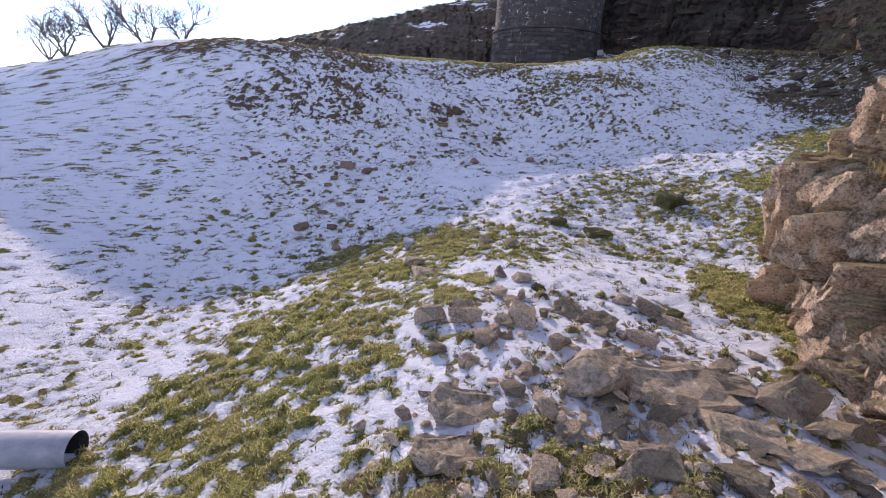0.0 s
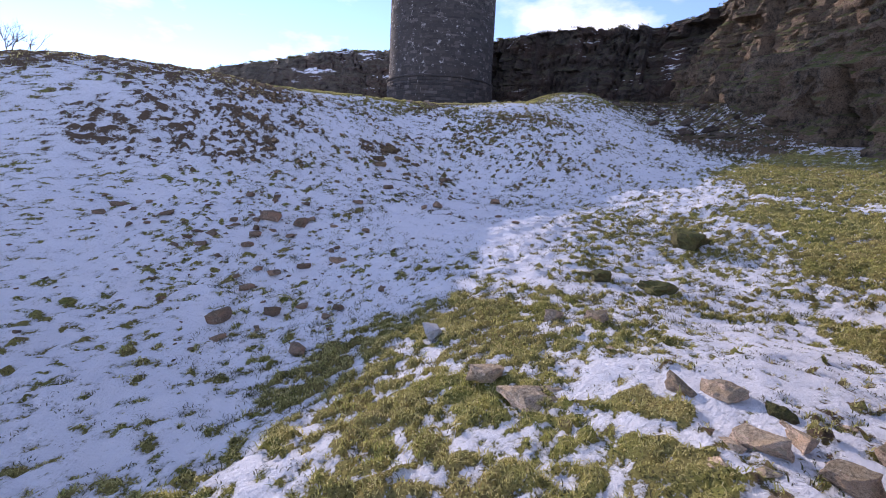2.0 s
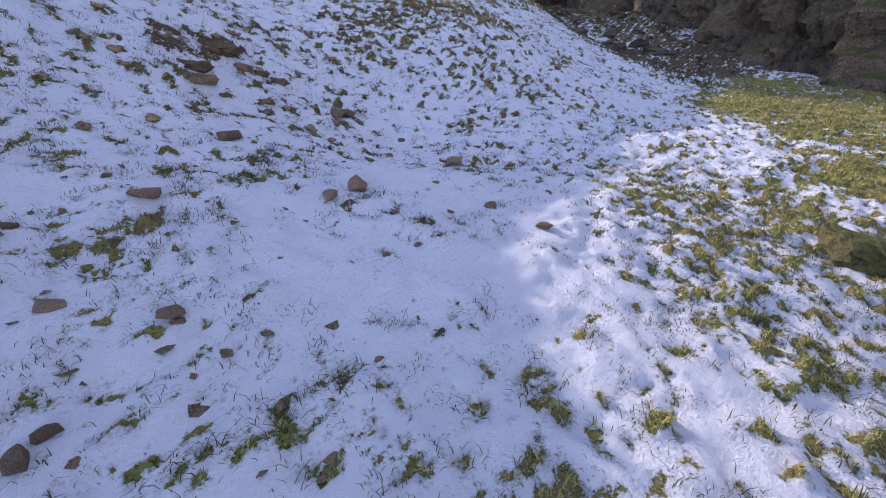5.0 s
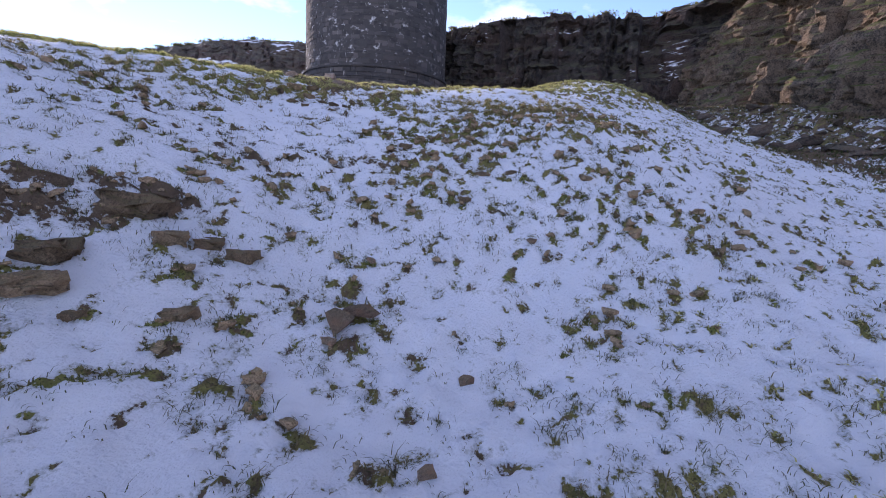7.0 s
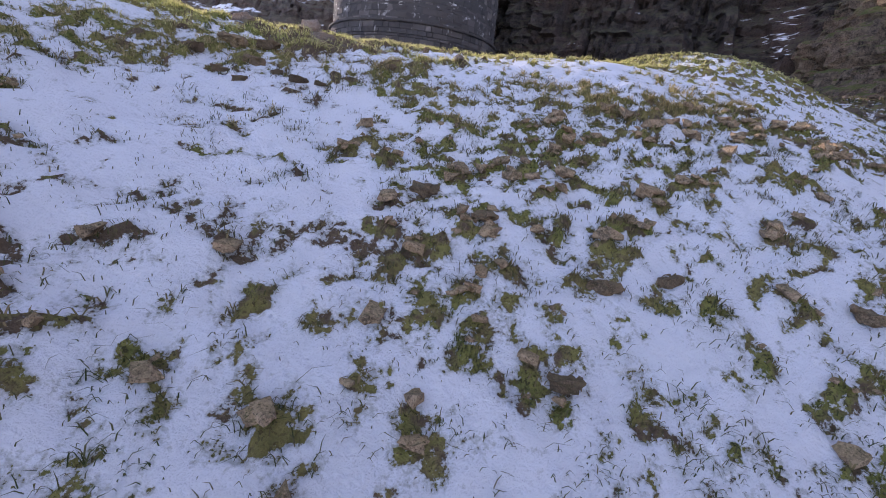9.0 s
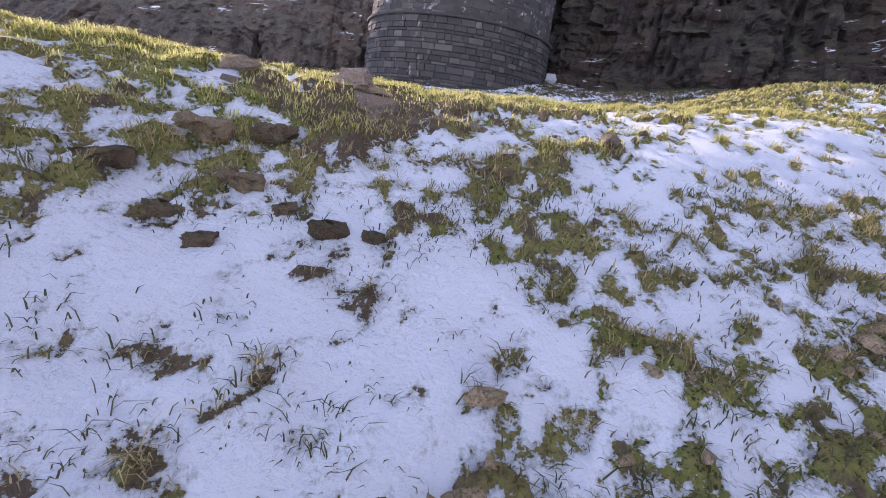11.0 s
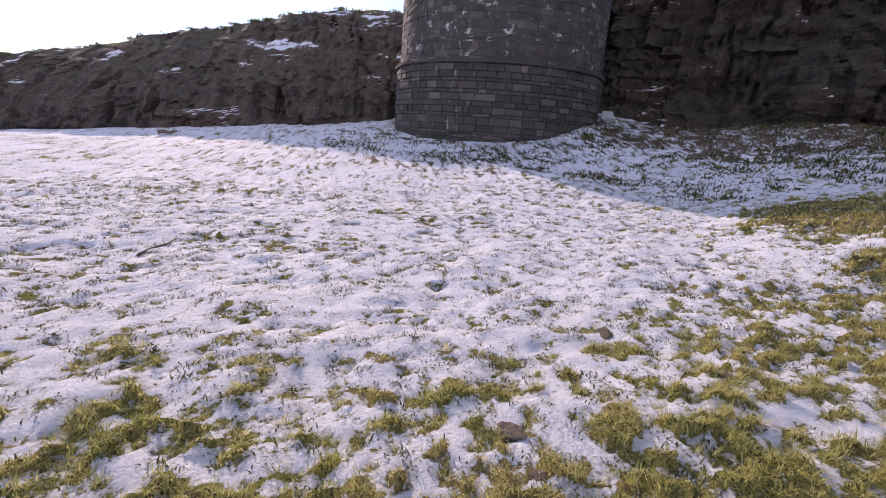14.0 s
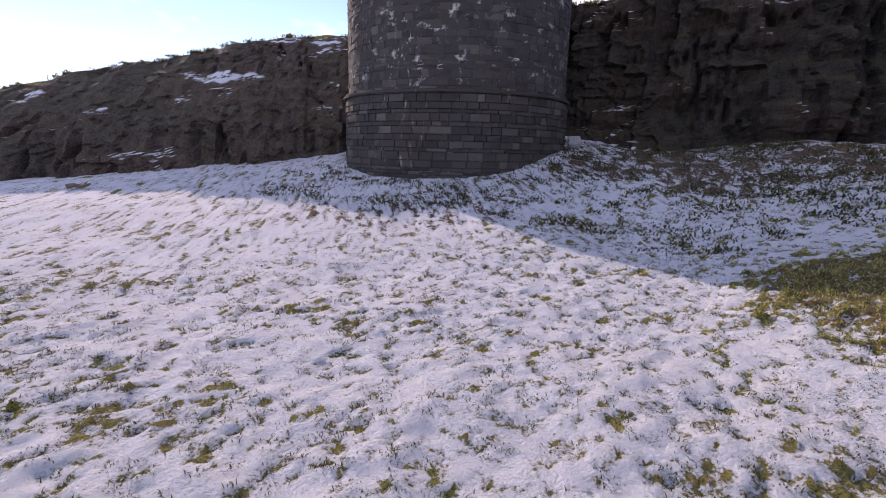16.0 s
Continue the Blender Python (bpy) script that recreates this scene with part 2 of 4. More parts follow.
SNOW = (0.86, 0.87, 0.90)


def ground_material():
    m, nt, b = material("snowy_turf")
    a_snow, a_soil = nt.nodes.new("ShaderNodeAttribute"), nt.nodes.new("ShaderNodeAttribute")
    a_snow.attribute_name, a_soil.attribute_name = "snow", "soil"
    fine, mid, big = noise_node(nt, 42, 6, 0.7), noise_node(nt, 9, 5), noise_node(nt, 1.3, 4)
    grass = mix_node(nt, ramp_node(nt, mid, [(0.35, (0, 0, 0)), (0.65, (1, 1, 1))]), (0.14, 0.17, 0.045), (0.33, 0.29, 0.10))
    grass = mix_node(nt, ramp_node(nt, fine, [(0.4, (0, 0, 0)), (0.7, (1, 1, 1))]), grass, (0.33, 0.31, 0.09))
    # crevice shade painted into the grass colour as fine dark gaps
    grass = mix_node(nt, ramp_node(nt, noise_node(nt, 75, 3, 0.6), [(0.36, (1, 1, 1)), (0.46, (0, 0, 0))]), grass, (0.045, 0.05, 0.018))
    grass = mix_node(nt, ramp_node(nt, big, [(0.42, (0, 0, 0)), (0.62, (0.4, 0.4, 0.4))]), grass, (0.33, 0.23, 0.11))
    soil = mix_node(nt, fine, (0.06, 0.043, 0.03), (0.27, 0.19, 0.125))
    pick = maths(nt, "ADD", maths(nt, "MULTIPLY", maths(nt, "SUBTRACT", mid, 0.5), 1.4), a_soil.outputs["Fac"])
    earth = mix_node(nt, ramp_node(nt, pick, [(0.42, (0, 0, 0)), (0.60, (1, 1, 1))]), grass, soil)
    snow = mix_node(nt, ramp_node(nt, big, [(0.3, (0, 0, 0)), (0.7, (1, 1, 1))]), SNOW, (0.80, 0.82, 0.86))
    speck = noise_node(nt, 17, 3, 0.6)
    edge = maths(nt, "ADD", a_snow.outputs["Fac"], maths(nt, "MULTIPLY", maths(nt, "SUBTRACT", fine, 0.5), 1.15))
    edge = maths(nt, "ADD", edge, maths(nt, "MULTIPLY", maths(nt, "SUBTRACT", speck, 0.5), 1.1))
    share = ramp_node(nt, maths(nt, "ADD", edge, 0.5), [(0.50, (0, 0, 0)), (0.545, (1, 1, 1))])
    # thin snow lets the ground show through
    thin = maths(nt, "ADD", edge, maths(nt, "MULTIPLY", maths(nt, "SUBTRACT", noise_node(nt, 60, 4, 0.7), 0.5), 0.9))
    snow = mix_node(nt, ramp_node(nt, thin, [(0.04, (0.5, 0.5, 0.5)), (0.26, (0, 0, 0))]), snow, (0.33, 0.34, 0.28))
    nt.links.new(mix_node(nt, share, earth, snow), b.inputs["Base Color"])
    nt.links.new(ramp_node(nt, share, [(0, (0.95,) * 3), (1, (0.85,) * 3)]), b.inputs["Roughness"])
    b.inputs["Specular IOR Level"].default_value = 0.12
    bump(nt, b, maths(nt, "ADD", maths(nt, "MULTIPLY", share, 0.6), maths(nt, "ADD", fine, maths(nt, "MULTIPLY", speck, 0.8))), 1.0, 0.04)
    return m


def rock_material(name, dark, light, rust, snow_low=0.86, snow_high=0.97, moss=0.0, scale=1.0, each=True, patches=False, upright=False):
    m, nt, b = material(name)
    where = None
    if upright:
        squeeze = nt.nodes.new("ShaderNodeMapping")
        squeeze.inputs["Scale"].default_value = (1, 1, 0.75)
        nt.links.new(nt.nodes.new("ShaderNodeTexCoord").outputs["Object"], squeeze.inputs[0])
        where = squeeze.outputs[0]
    fine, mid, big = noise_node(nt, 30 * scale, 7, 0.7, where), noise_node(nt, 5 * scale, 6, 0.6, where), noise_node(nt, 0.8 * scale, 4)
    colour = mix_node(nt, ramp_node(nt, mid, [(0.36, (0, 0, 0)), (0.64, (1, 1, 1))]), dark, light)
    colour = mix_node(nt, ramp_node(nt, big, [(0.46, (0, 0, 0)), (0.66, (0.8, 0.8, 0.8))]), colour, rust)
    colour = mix_node(nt, ramp_node(nt, fine, [(0.5, (0, 0, 0)), (0.66, (0.75, 0.75, 0.75))]), colour, tuple(1.2 * c for c in light))
    colour = mix_node(nt, ramp_node(nt, fine, [(0.36, (0.9, 0.9, 0.9)), (0.47, (0, 0, 0))]), colour, tuple(0.35 * c for c in dark))
    tone = nt.nodes.new("ShaderNodeHueSaturation")
    nt.links.new(colour, tone.inputs["Color"])
    nt.links.new(maths(nt, "ADD", maths(nt, "MULTIPLY", nt.nodes.new("ShaderNodeObjectInfo").outputs["Random"], 0.8), 0.62), tone.inputs["Value"])
    if each:
        colour = tone.outputs[0]
    if moss:
        colour = mix_node(nt, maths(nt, "MULTIPLY", up_share(nt, 0.45, 0.8, maths(nt, "MULTIPLY", maths(nt, "SUBTRACT", mid, 0.5), 1.6)), moss), colour, (0.075, 0.09, 0.02))
    wob = maths(nt, "MULTIPLY", maths(nt, "SUBTRACT", big, 0.66), 3.0) if patches else maths(nt, "MULTIPLY", maths(nt, "SUBTRACT", mid, 0.62), 1.5)
    colour = mix_node(nt, up_share(nt, snow_low, snow_high, wob), colour, SNOW)
    nt.links.new(colour, b.inputs["Base Color"])
    b.inputs["Roughness"].default_value = 0.9
    b.inputs["Specular IOR Level"].default_value = 0.25
    bump(nt, b, maths(nt, "ADD", mid, maths(nt, "MULTIPLY", fine, 0.5)), 1.0, 0.075 / scale)
    return m


def blade_material(name, a, b_colour, c, through_share=0.45):
    m, nt, b = material(name)
    g = nt.nodes.new("ShaderNodeNewGeometry")
    colour = ramp_node(nt, g.outputs["Random Per Island"], [(0, a), (0.55, b_colour), (1, c)])
    colour = mix_node(nt, ramp_node(nt, noise_node(nt, 2.2, 3), [(0.35, (0, 0, 0)), (0.7, (0.6, 0.6, 0.6))]), colour, c)
    nt.links.new(colour, b.inputs["Base Color"])
    b.inputs["Roughness"].default_value = 0.75
    b.inputs["Specular IOR Level"].default_value = 0.2
    thin, both = nt.nodes.new("ShaderNodeBsdfTranslucent"), nt.nodes.new("ShaderNodeMixShader")
    nt.links.new(colour, thin.inputs["Color"])
    both.inputs[0].default_value = through_share
    nt.links.new(b.outputs[0], both.inputs[1])
    nt.links.new(thin.outputs[0], both.inputs[2])
    nt.links.new(both.outputs[0], nt.nodes["Material Output"].inputs[0])
    return m


def stone_material():
    """Tower stone: each block its own grey, with lime runs and dampness."""
    m, nt, b = material("tower_stone")
    fine, mid, big = noise_node(nt, 28, 7, 0.7), noise_node(nt, 4, 5), noise_node(nt, 0.5, 3)
    o = nt.nodes.new("ShaderNodeObjectInfo")
    g = nt.nodes.new("ShaderNodeNewGeometry")
    each = maths(nt, "FRACT", maths(nt, "ADD", o.outputs["Random"], g.outputs["Random Per Island"]))
    colour = ramp_node(nt, each, [(0, (0.032, 0.028, 0.026)), (0.5, (0.056, 0.049, 0.045)), (0.85, (0.088, 0.075, 0.067)), (1, (0.16, 0.137, 0.12))])
    colour = mix_node(nt, ramp_node(nt, mid, [(0.4, (0, 0, 0)), (0.75, (0.6, 0.6, 0.6))]), colour, (0.08, 0.068, 0.062))
    colour = mix_node(nt, ramp_node(nt, big, [(0.5, (0, 0, 0)), (0.62, (0.6, 0.6, 0.6))]), colour, (0.06, 0.046, 0.038))
    # lime has run down from the joints
    runs = nt.nodes.new("ShaderNodeMapping")
    runs.inputs["Scale"].default_value = (1, 1, 0.3)
    nt.links.new(nt.nodes.new("ShaderNodeTexCoord").outputs["Object"], runs.inputs[0])
    streak = maths(nt, "MULTIPLY", ramp_node(nt, noise_node(nt, 7, 6, 0.7, runs.outputs[0]), [(0.60, (0, 0, 0)), (0.68, (1, 1, 1))]), ramp_node(nt, noise_node(nt, 0.6, 3), [(0.48, (0, 0, 0)), (0.6, (0.9, 0.9, 0.9))]))
    colour = mix_node(nt, streak, colour, (0.36, 0.34, 0.31))
    nt.links.new(colour, b.inputs["Base Color"])
    b.inputs["Roughness"].default_value = 0.92
    bump(nt, b, maths(nt, "ADD", mid, fine), 0.6, 0.02)
    return m


def mortar_material():
    m, nt, b = material("lime_mortar")
    mid, fine = noise_node(nt, 3.0, 6, 0.7), noise_node(nt, 25, 5)
    colour = mix_node(nt, ramp_node(nt, mid, [(0.56, (0, 0, 0)), (0.66, (1, 1, 1))]), (0.06, 0.052, 0.047), (0.50, 0.47, 0.43))
    nt.links.new(colour, b.inputs["Base Color"])
    b.inputs["Roughness"].default_value = 0.95
    bump(nt, b, fine, 0.5, 0.01)
    return m


def plain_material(name, a, b_colour, scale, rough=0.7):
    m, nt, b = material(name)
    n = noise_node(nt, scale, 6, 0.65)
    nt.links.new(mix_node(nt, ramp_node(nt, n, [(0.35, (0, 0, 0)), (0.7, (1, 1, 1))]), a, b_colour), b.inputs["Base Color"])
    b.inputs["Roughness"].default_value = rough
    bump(nt, b, n, 0.4, 0.01)
    return m


M_GROUND = ground_material()
M_CLIFF = rock_material("quarry_rock", (0.056, 0.044, 0.039), (0.16, 0.122, 0.10), (0.15, 0.092, 0.07), 0.66, 0.82, 0.25, 0.6, False, True)
# east wall rock twice: shade painted into the dark one, sunlight into the light one
M_SHADED_ROCK = rock_material("shaded_quarry_rock", (0.026, 0.021, 0.018), (0.085, 0.066, 0.054), (0.085, 0.05, 0.037), 0.66, 0.82, 0.3, 0.6, False, True)
M_SUNLIT_ROCK = rock_material("sunlit_quarry_rock", (0.036, 0.028, 0.022), (0.21, 0.156, 0.11), (0.19, 0.12, 0.075), 1.3, 1.5, 0.9, 0.8, False, True)
M_OUTCROP = rock_material("outcrop_rock", (0.19, 0.13, 0.085), (0.62, 0.47, 0.33), (0.60, 0.40, 0.24), 1.3, 1.5, 0.6, 1.7, each=False)
M_RUBBLE = rock_material("rubble_stone", (0.17, 0.12, 0.09), (0.68, 0.54, 0.41), (0.60, 0.42, 0.27), 1.02, 1.16, 0.35, 3.0)
M_BANK = rock_material("bank_stone", (0.12, 0.085, 0.06), (0.42, 0.30, 0.21), (0.38, 0.21, 0.13), 1.1, 1.25, 0.2, 3.5)
M_SCREE = rock_material("scree_stone", (0.04, 0.031, 0.026), (0.15, 0.115, 0.09), (0.13, 0.08, 0.055), 1.0, 1.15, 0.2, 3.0)
M_CREST = rock_material("crest_stone", (0.16, 0.12, 0.095), (0.46, 0.36, 0.29), (0.36, 0.23, 0.15), 1.3, 1.45, 0.2, 3.0)
M_CLOD = rock_material("earth_clod", (0.10, 0.073, 0.047), (0.36, 0.255, 0.16), (0.30, 0.195, 0.115), 1.3, 1.5, 0.3, 4.0)
M_MOSS = rock_material("mossy_stone", (0.07, 0.065, 0.028), (0.20, 0.19, 0.07), (0.17, 0.13, 0.07), 1.3, 1.5, 0.5, 4.0)
M_STONE, M_MORTAR = stone_material(), mortar_material()
M_GRASS = blade_material("grass_blade", (0.22, 0.25, 0.06), (0.50, 0.50, 0.15), (0.76, 0.66, 0.34), 0.6)
M_DARK_GRASS = blade_material("thin_grass_blade", (0.04, 0.06, 0.018), (0.085, 0.10, 0.035), (0.18, 0.15, 0.08))
M_ROUGH = blade_material("rough_grass_blade", (0.05, 0.065, 0.02), (0.15, 0.14, 0.05), (0.32, 0.24, 0.13))
M_STRAW = blade_material("dry_grass_blade", (0.13, 0.12, 0.045), (0.34, 0.28, 0.12), (0.62, 0.49, 0.27))
M_SHRUB = blade_material("shrub_leaf", (0.07, 0.085, 0.025), (0.17, 0.19, 0.055), (0.26, 0.22, 0.09))
M_BARK = plain_material("bark", (0.10, 0.085, 0.07), (0.22, 0.19, 0.16), 8)
M_PIPE = plain_material("weathered_plastic", (0.24, 0.25, 0.27), (0.42, 0.42, 0.43), 6, 0.45)
M_PIPE_DARK = plain_material("dark_plastic", (0.02, 0.02, 0.02), (0.05, 0.05, 0.05), 6)
M_WOOD = plain_material("dead_wood", (0.10, 0.075, 0.05), (0.24, 0.18, 0.12), 14)
M_SNOW = plain_material("snow_drift", SNOW, (0.80, 0.82, 0.86), 12, 0.6)


# ---- building helpers ----
def from_arrays(name, verts, faces, mat, smooth=False):
    me = bpy.data.meshes.new(name)
    me.from_pydata([tuple(v) for v in verts], [], [tuple(f) for f in faces])
    me.materials.append(mat)
    if smooth:
        me.polygons.foreach_set("use_smooth", [True] * len(me.polygons))
    me.update()
    return me


def part(name, data, parent, m=None, label=""):
    ob = new(name, data)
    ob.parent = parent
    if m is not None:
        ob.matrix_basis = m
    return tagged(ob, label) if label else ob


def grid_faces(rows, cols):
    i = np.arange(rows - 1)[:, None] * cols + np.arange(cols - 1)[None]
    i = i.ravel()
    return np.stack([i, i + 1, i + cols + 1, i + cols], 1)


def mesh_grid(name, v, rows, cols, mat, smooth=True):
    f = grid_faces(rows, cols)
    me = bpy.data.meshes.new(name)
    me.vertices.add(len(v))
    me.vertices.foreach_set("co", np.asarray(v, np.float32).ravel())
    me.loops.add(f.size)
    me.loops.foreach_set("vertex_index", f.ravel().astype(np.int32))
    me.polygons.add(len(f))
    me.polygons.foreach_set("loop_start", np.arange(0, f.size, 4, dtype=np.int32))
    me.polygons.foreach_set("use_smooth", np.full(len(f), smooth))
    me.materials.append(mat)
    me.update(calc_edges=True)
    return me


def spread(low, fine_low, fine_high, high, step, grow=1.045):
    """Coordinates that are close together between fine_low and fine_high and wider and wider outside."""
    mid = list(np.arange(fine_low, fine_high + step / 2, step))
    out, s = [], step
    v = fine_high
    while v < high:
        s *= grow
        v += s if v > 44 else min(s, 0.16 if v < 26 else 0.3)
        out.append(v)
    v, s, before = fine_low, step, []
    while v > low:
        s *= grow
        v -= s if v < -22 else min(s, 0.3)
        before.append(v)
    return np.array(before[::-1] + mid + out)


# ---- ground ----
gx, gy = spread(-900, -3.6, 9.0, 900, 0.038), spread(-900, 1.6, 22.0, 900, 0.038)
GX, GY = np.meshgrid(gx, gy)
gz, gm, gs = ground(GX.ravel(), GY.ravel())
ground_mesh = mesh_grid("ground", np.stack([GX.ravel(), GY.ravel(), gz], 1), len(gy), len(gx), M_GROUND)
for key, values in (("snow", gm), ("soil", gs)):
    ground_mesh.attributes.new(key, "FLOAT", "POINT").data.foreach_set("value", np.clip(values, -2, 2).astype(np.float32))
tagged(new("ground", ground_mesh), "uneven turf and soil under thin patchy snow", "ground", kind="structure")


# ---- quarry cliffs ----
LIPS = []


def cliff(name, points, label, terrace=0.0, seed=0, step=0.12, shade_y=None, column=0.5):
    """A broken rock face along a line in plan, with bedding ledges, joints and a turf lip."""
    p = np.array(points, float)
    seg = np.hypot(*(p[1:] - p[:-1]).T)
    s_at = np.concatenate([[0], np.cumsum(seg)])
    s = np.arange(0, s_at[-1], step)
    px, py = np.interp(s, s_at, p[:, 0]), np.interp(s, s_at, p[:, 1])
    k = np.ones(21) / 21
    px[10:-10], py[10:-10] = np.convolve(px, k, "valid"), np.convolve(py, k, "valid")
    tx, ty = np.gradient(px), np.gradient(py)
    tx, ty = np.convolve(np.pad(tx, 10, "edge"), k, "valid"), np.convolve(np.pad(ty, 10, "edge"), k, "valid")
    l = np.hypot(tx, ty)
    nx, ny = ty / l, -tx / l
    zb, zt = base_height(px, py) - 0.6, top_height(px, py)
    rows = 92
    v = np.linspace(0, 1, rows)[:, None]
    Z = zb + (zt - zb) * v
    S = np.broadcast_to(s, Z.shape)
    ws, wz = S + 0.7 * (fbm(S * 0.5, Z * 0.5, seed + 21, 3) - 0.5), Z + 0.4 * (fbm(S * 0.45, Z * 0.6, seed + 22, 3) - 0.5) + 0.03 * S
    # thick and thin beds: the deeper the noise, the more a bed stands out
    bed = fbm(wz * 1.9, ws * 0.10, seed + 2, 3)
    joints = fbm(ws * 1.1, wz * 0.22, seed + 3, 3)
    big = fbm(S * 0.16, Z * 0.09, seed + 6, 3) - 0.5
    chunk = np.round(fbm(ws * 0.7, wz * 0.8, seed + 7, 3) * 7) / 7 - 0.5
    out = 1.9 * big + 1.0 * chunk + 0.7 * (bed - 0.5) + 0.8 * (joints - 0.5) + 0.30 * (fbm(S * 3, Z * 3.6, seed + 8, 3) - 0.5)
    out = out - 0.5 * sstep(np.abs(joints - 0.5), 0.05, 0.0) * sstep(fbm(ws * 0.5, wz * 0.5, seed + 9, 2), 0.45, 0.6)
    # upright joints part the rock into columns that stand out or fall back
    col = lattice(np.floor(ws * 0.75 + 0.5 * wz * 0.1), np.floor(wz * 0.33 + 3 * lattice(np.floor(ws * 0.75), np.zeros_like(ws), seed + 12)), seed + 11)
    thin = lattice(np.floor(ws * 2.3), np.floor(wz * 0.9), seed + 13)
    out = out + column * (col - 0.5) + 0.22 * column * (thin - 0.5)
    terrace = terrace * sstep(-py, -23.5, -20.5)
    back = setback(px) - terrace
    out = out - back * v ** np.where(back > 4, 2.1, 1.2) + 0.5 * (1 - v) ** 4
    out = out - terrace * sstep(Z + 0.5 * big, 5.7, 5.95)
    X, Y = px + nx * out, py + ny * out
    LIPS.append((X[-1], Y[-1], Z[-1]))
    lip = [(X[-1] - nx * q, Y[-1] - ny * q, Z[-1] + h) for q, h in ((0.25, 0.06), (0.9, 0.08), (2.2, 0.0), (4.2, -0.3))]
    X = np.vstack([X] + [q[0] for q in lip])
    Y = np.vstack([Y] + [q[1] for q in lip])
    Z = np.vstack([Z] + [q[2] for q in lip])
    me = mesh_grid(name, np.stack([X.ravel(), Y.ravel(), Z.ravel()], 1), rows + 4, len(s), M_CLIFF, smooth=False)
    if shade_y is not None:
        me.materials.append(M_SHADED_ROCK)
        me.materials.append(M_SUNLIT_ROCK)
        # painted shade north of this y, painted sunlit tone on the buttress south of it
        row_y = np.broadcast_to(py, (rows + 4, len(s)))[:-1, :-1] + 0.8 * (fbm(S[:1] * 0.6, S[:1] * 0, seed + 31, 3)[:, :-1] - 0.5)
        me.polygons.foreach_set("material_index", np.where(row_y < shade_y, 2, 1).astype(np.int32).ravel())
    return tagged(new(name, me), label, "cliff", kind="structure")


cliff("wall_north", QUARRY[:6], "dark brown quarry cliff with snow on its ledges", seed=100)
cliff("wall_east", QUARRY[5:], "dark layered quarry cliff with a sunlit brown buttress and grassy ledge", terrace=1.6, seed=200, shade_y=23.4, column=0.9)


# ---- tower ----
TX, TY, TR, TBASE, TLEDGE, TTOP = 6.71, 31.75, 3.5, 3.2, 6.15, 17.0


def tower_radius(z):
    return TR + (0.10 if z < TLEDGE else 0.0) - 0.012 * (z - TBASE)


tower = tagged(new("tower"), "round grey stone tower with lime-streaked joints", "tower")
tower.location = (TX, TY, TBASE)
core = []
levels = [TBASE, TLEDGE, TLEDGE + 0.01, TTOP]
for z in levels:
    core.append([tower_radius(z) - 0.007, z])
cv, cf, sides = [], [], 96
for r, z in core:
    cv += [(r * math.cos(2 * math.pi * k / sides), r * math.sin(2 * math.pi * k / sides), z - TBASE) for k in range(sides)]
for j in range(len(core) - 1):
    cf += [(j * sides + k, j * sides + (k + 1) % sides, (j + 1) * sides + (k + 1) % sides, (j + 1) * sides + k) for k in range(sides)]
cf.append(tuple(range(3 * sides, 4 * sides)))
part("core", from_arrays("core", cv, cf, M_MORTAR), tower)


def block_shape(r, a0, a1, z0, z1, rough, rng):
    """One curved stone: bevelled face, in the tower's own axes."""
    deep, lip = 0.06, 0.008
    q = [rng.uniform(-rough, rough) for _ in range(4)]
    verts = []
    for rr, e in ((r - deep, 0.0), (r - lip, 0.0), (r, lip * 1.4)):
        for n, (a, z) in enumerate(((a0, z0), (a1, z0), (a1, z1), (a0, z1))):
            da = e / r * (1 if a == a0 else -1)
            dz = e * (1 if z == z0 else -1)
            R_ = rr + (q[n] if rr > r - deep else 0)
            verts.append((R_ * math.cos(a + da), R_ * math.sin(a + da), z + dz))
    faces = [(8, 9, 10, 11)]
    for k in (0, 4):
        faces += [(k + n, k + (n + 1) % 4, k + 4 + (n + 1) % 4, k + 4 + n) for n in range(4)]
    return verts, faces


rng = random.Random(4)
rest_v, rest_f, made = [], [], 0
z = TBASE + 0.2
while z < TTOP - 0.2:
    h = rng.uniform(0.09, 0.23)
    r = tower_radius(z)
    a, end = radians(168), radians(355)
    while a < end:
        w = rng.uniform(0.18, 0.62) / r
        gap = 0.007 / r
        shape = block_shape(r, a + gap, a + w - gap, z - TBASE + 0.007, z - TBASE + h - 0.007, 0.02, rng)
        middle = math.degrees(a + w / 2)
        if 5.6 < z < 8.0 and 225 < middle < 300 and made < 300:
            part("stone", from_arrays("stone", *shape, M_STONE), tower)
            made += 1
        else:
            n = len(rest_v)
            rest_v += shape[0]
            rest_f += [tuple(i + n for i in f) for f in shape[1]]
        a += w
    z += h
tagged(part("stonework", from_arrays("stonework", rest_v, rest_f, M_STONE), tower), kind="stuff")
lv, lf = [], []
for k in range(97):
    a = radians(160 + 200 * k / 96)
    for rr, zz in ((TR - 0.05, TLEDGE - 0.03), (TR + 0.12, TLEDGE - 0.03), (TR + 0.13, TLEDGE + 0.03), (TR + 0.02, TLEDGE + 0.07), (TR - 0.05, TLEDGE + 0.07)):
        lv.append((rr * math.cos(a), rr * math.sin(a), zz - TBASE))
for k in range(96):
    lf += [(5 * k + j, 5 * k + 5 + j, 5 * k + 6 + j, 5 * k + 1 + j) for j in range(4)]
part("string_course", from_arrays("string_course", lv, lf, M_STONE), tower)


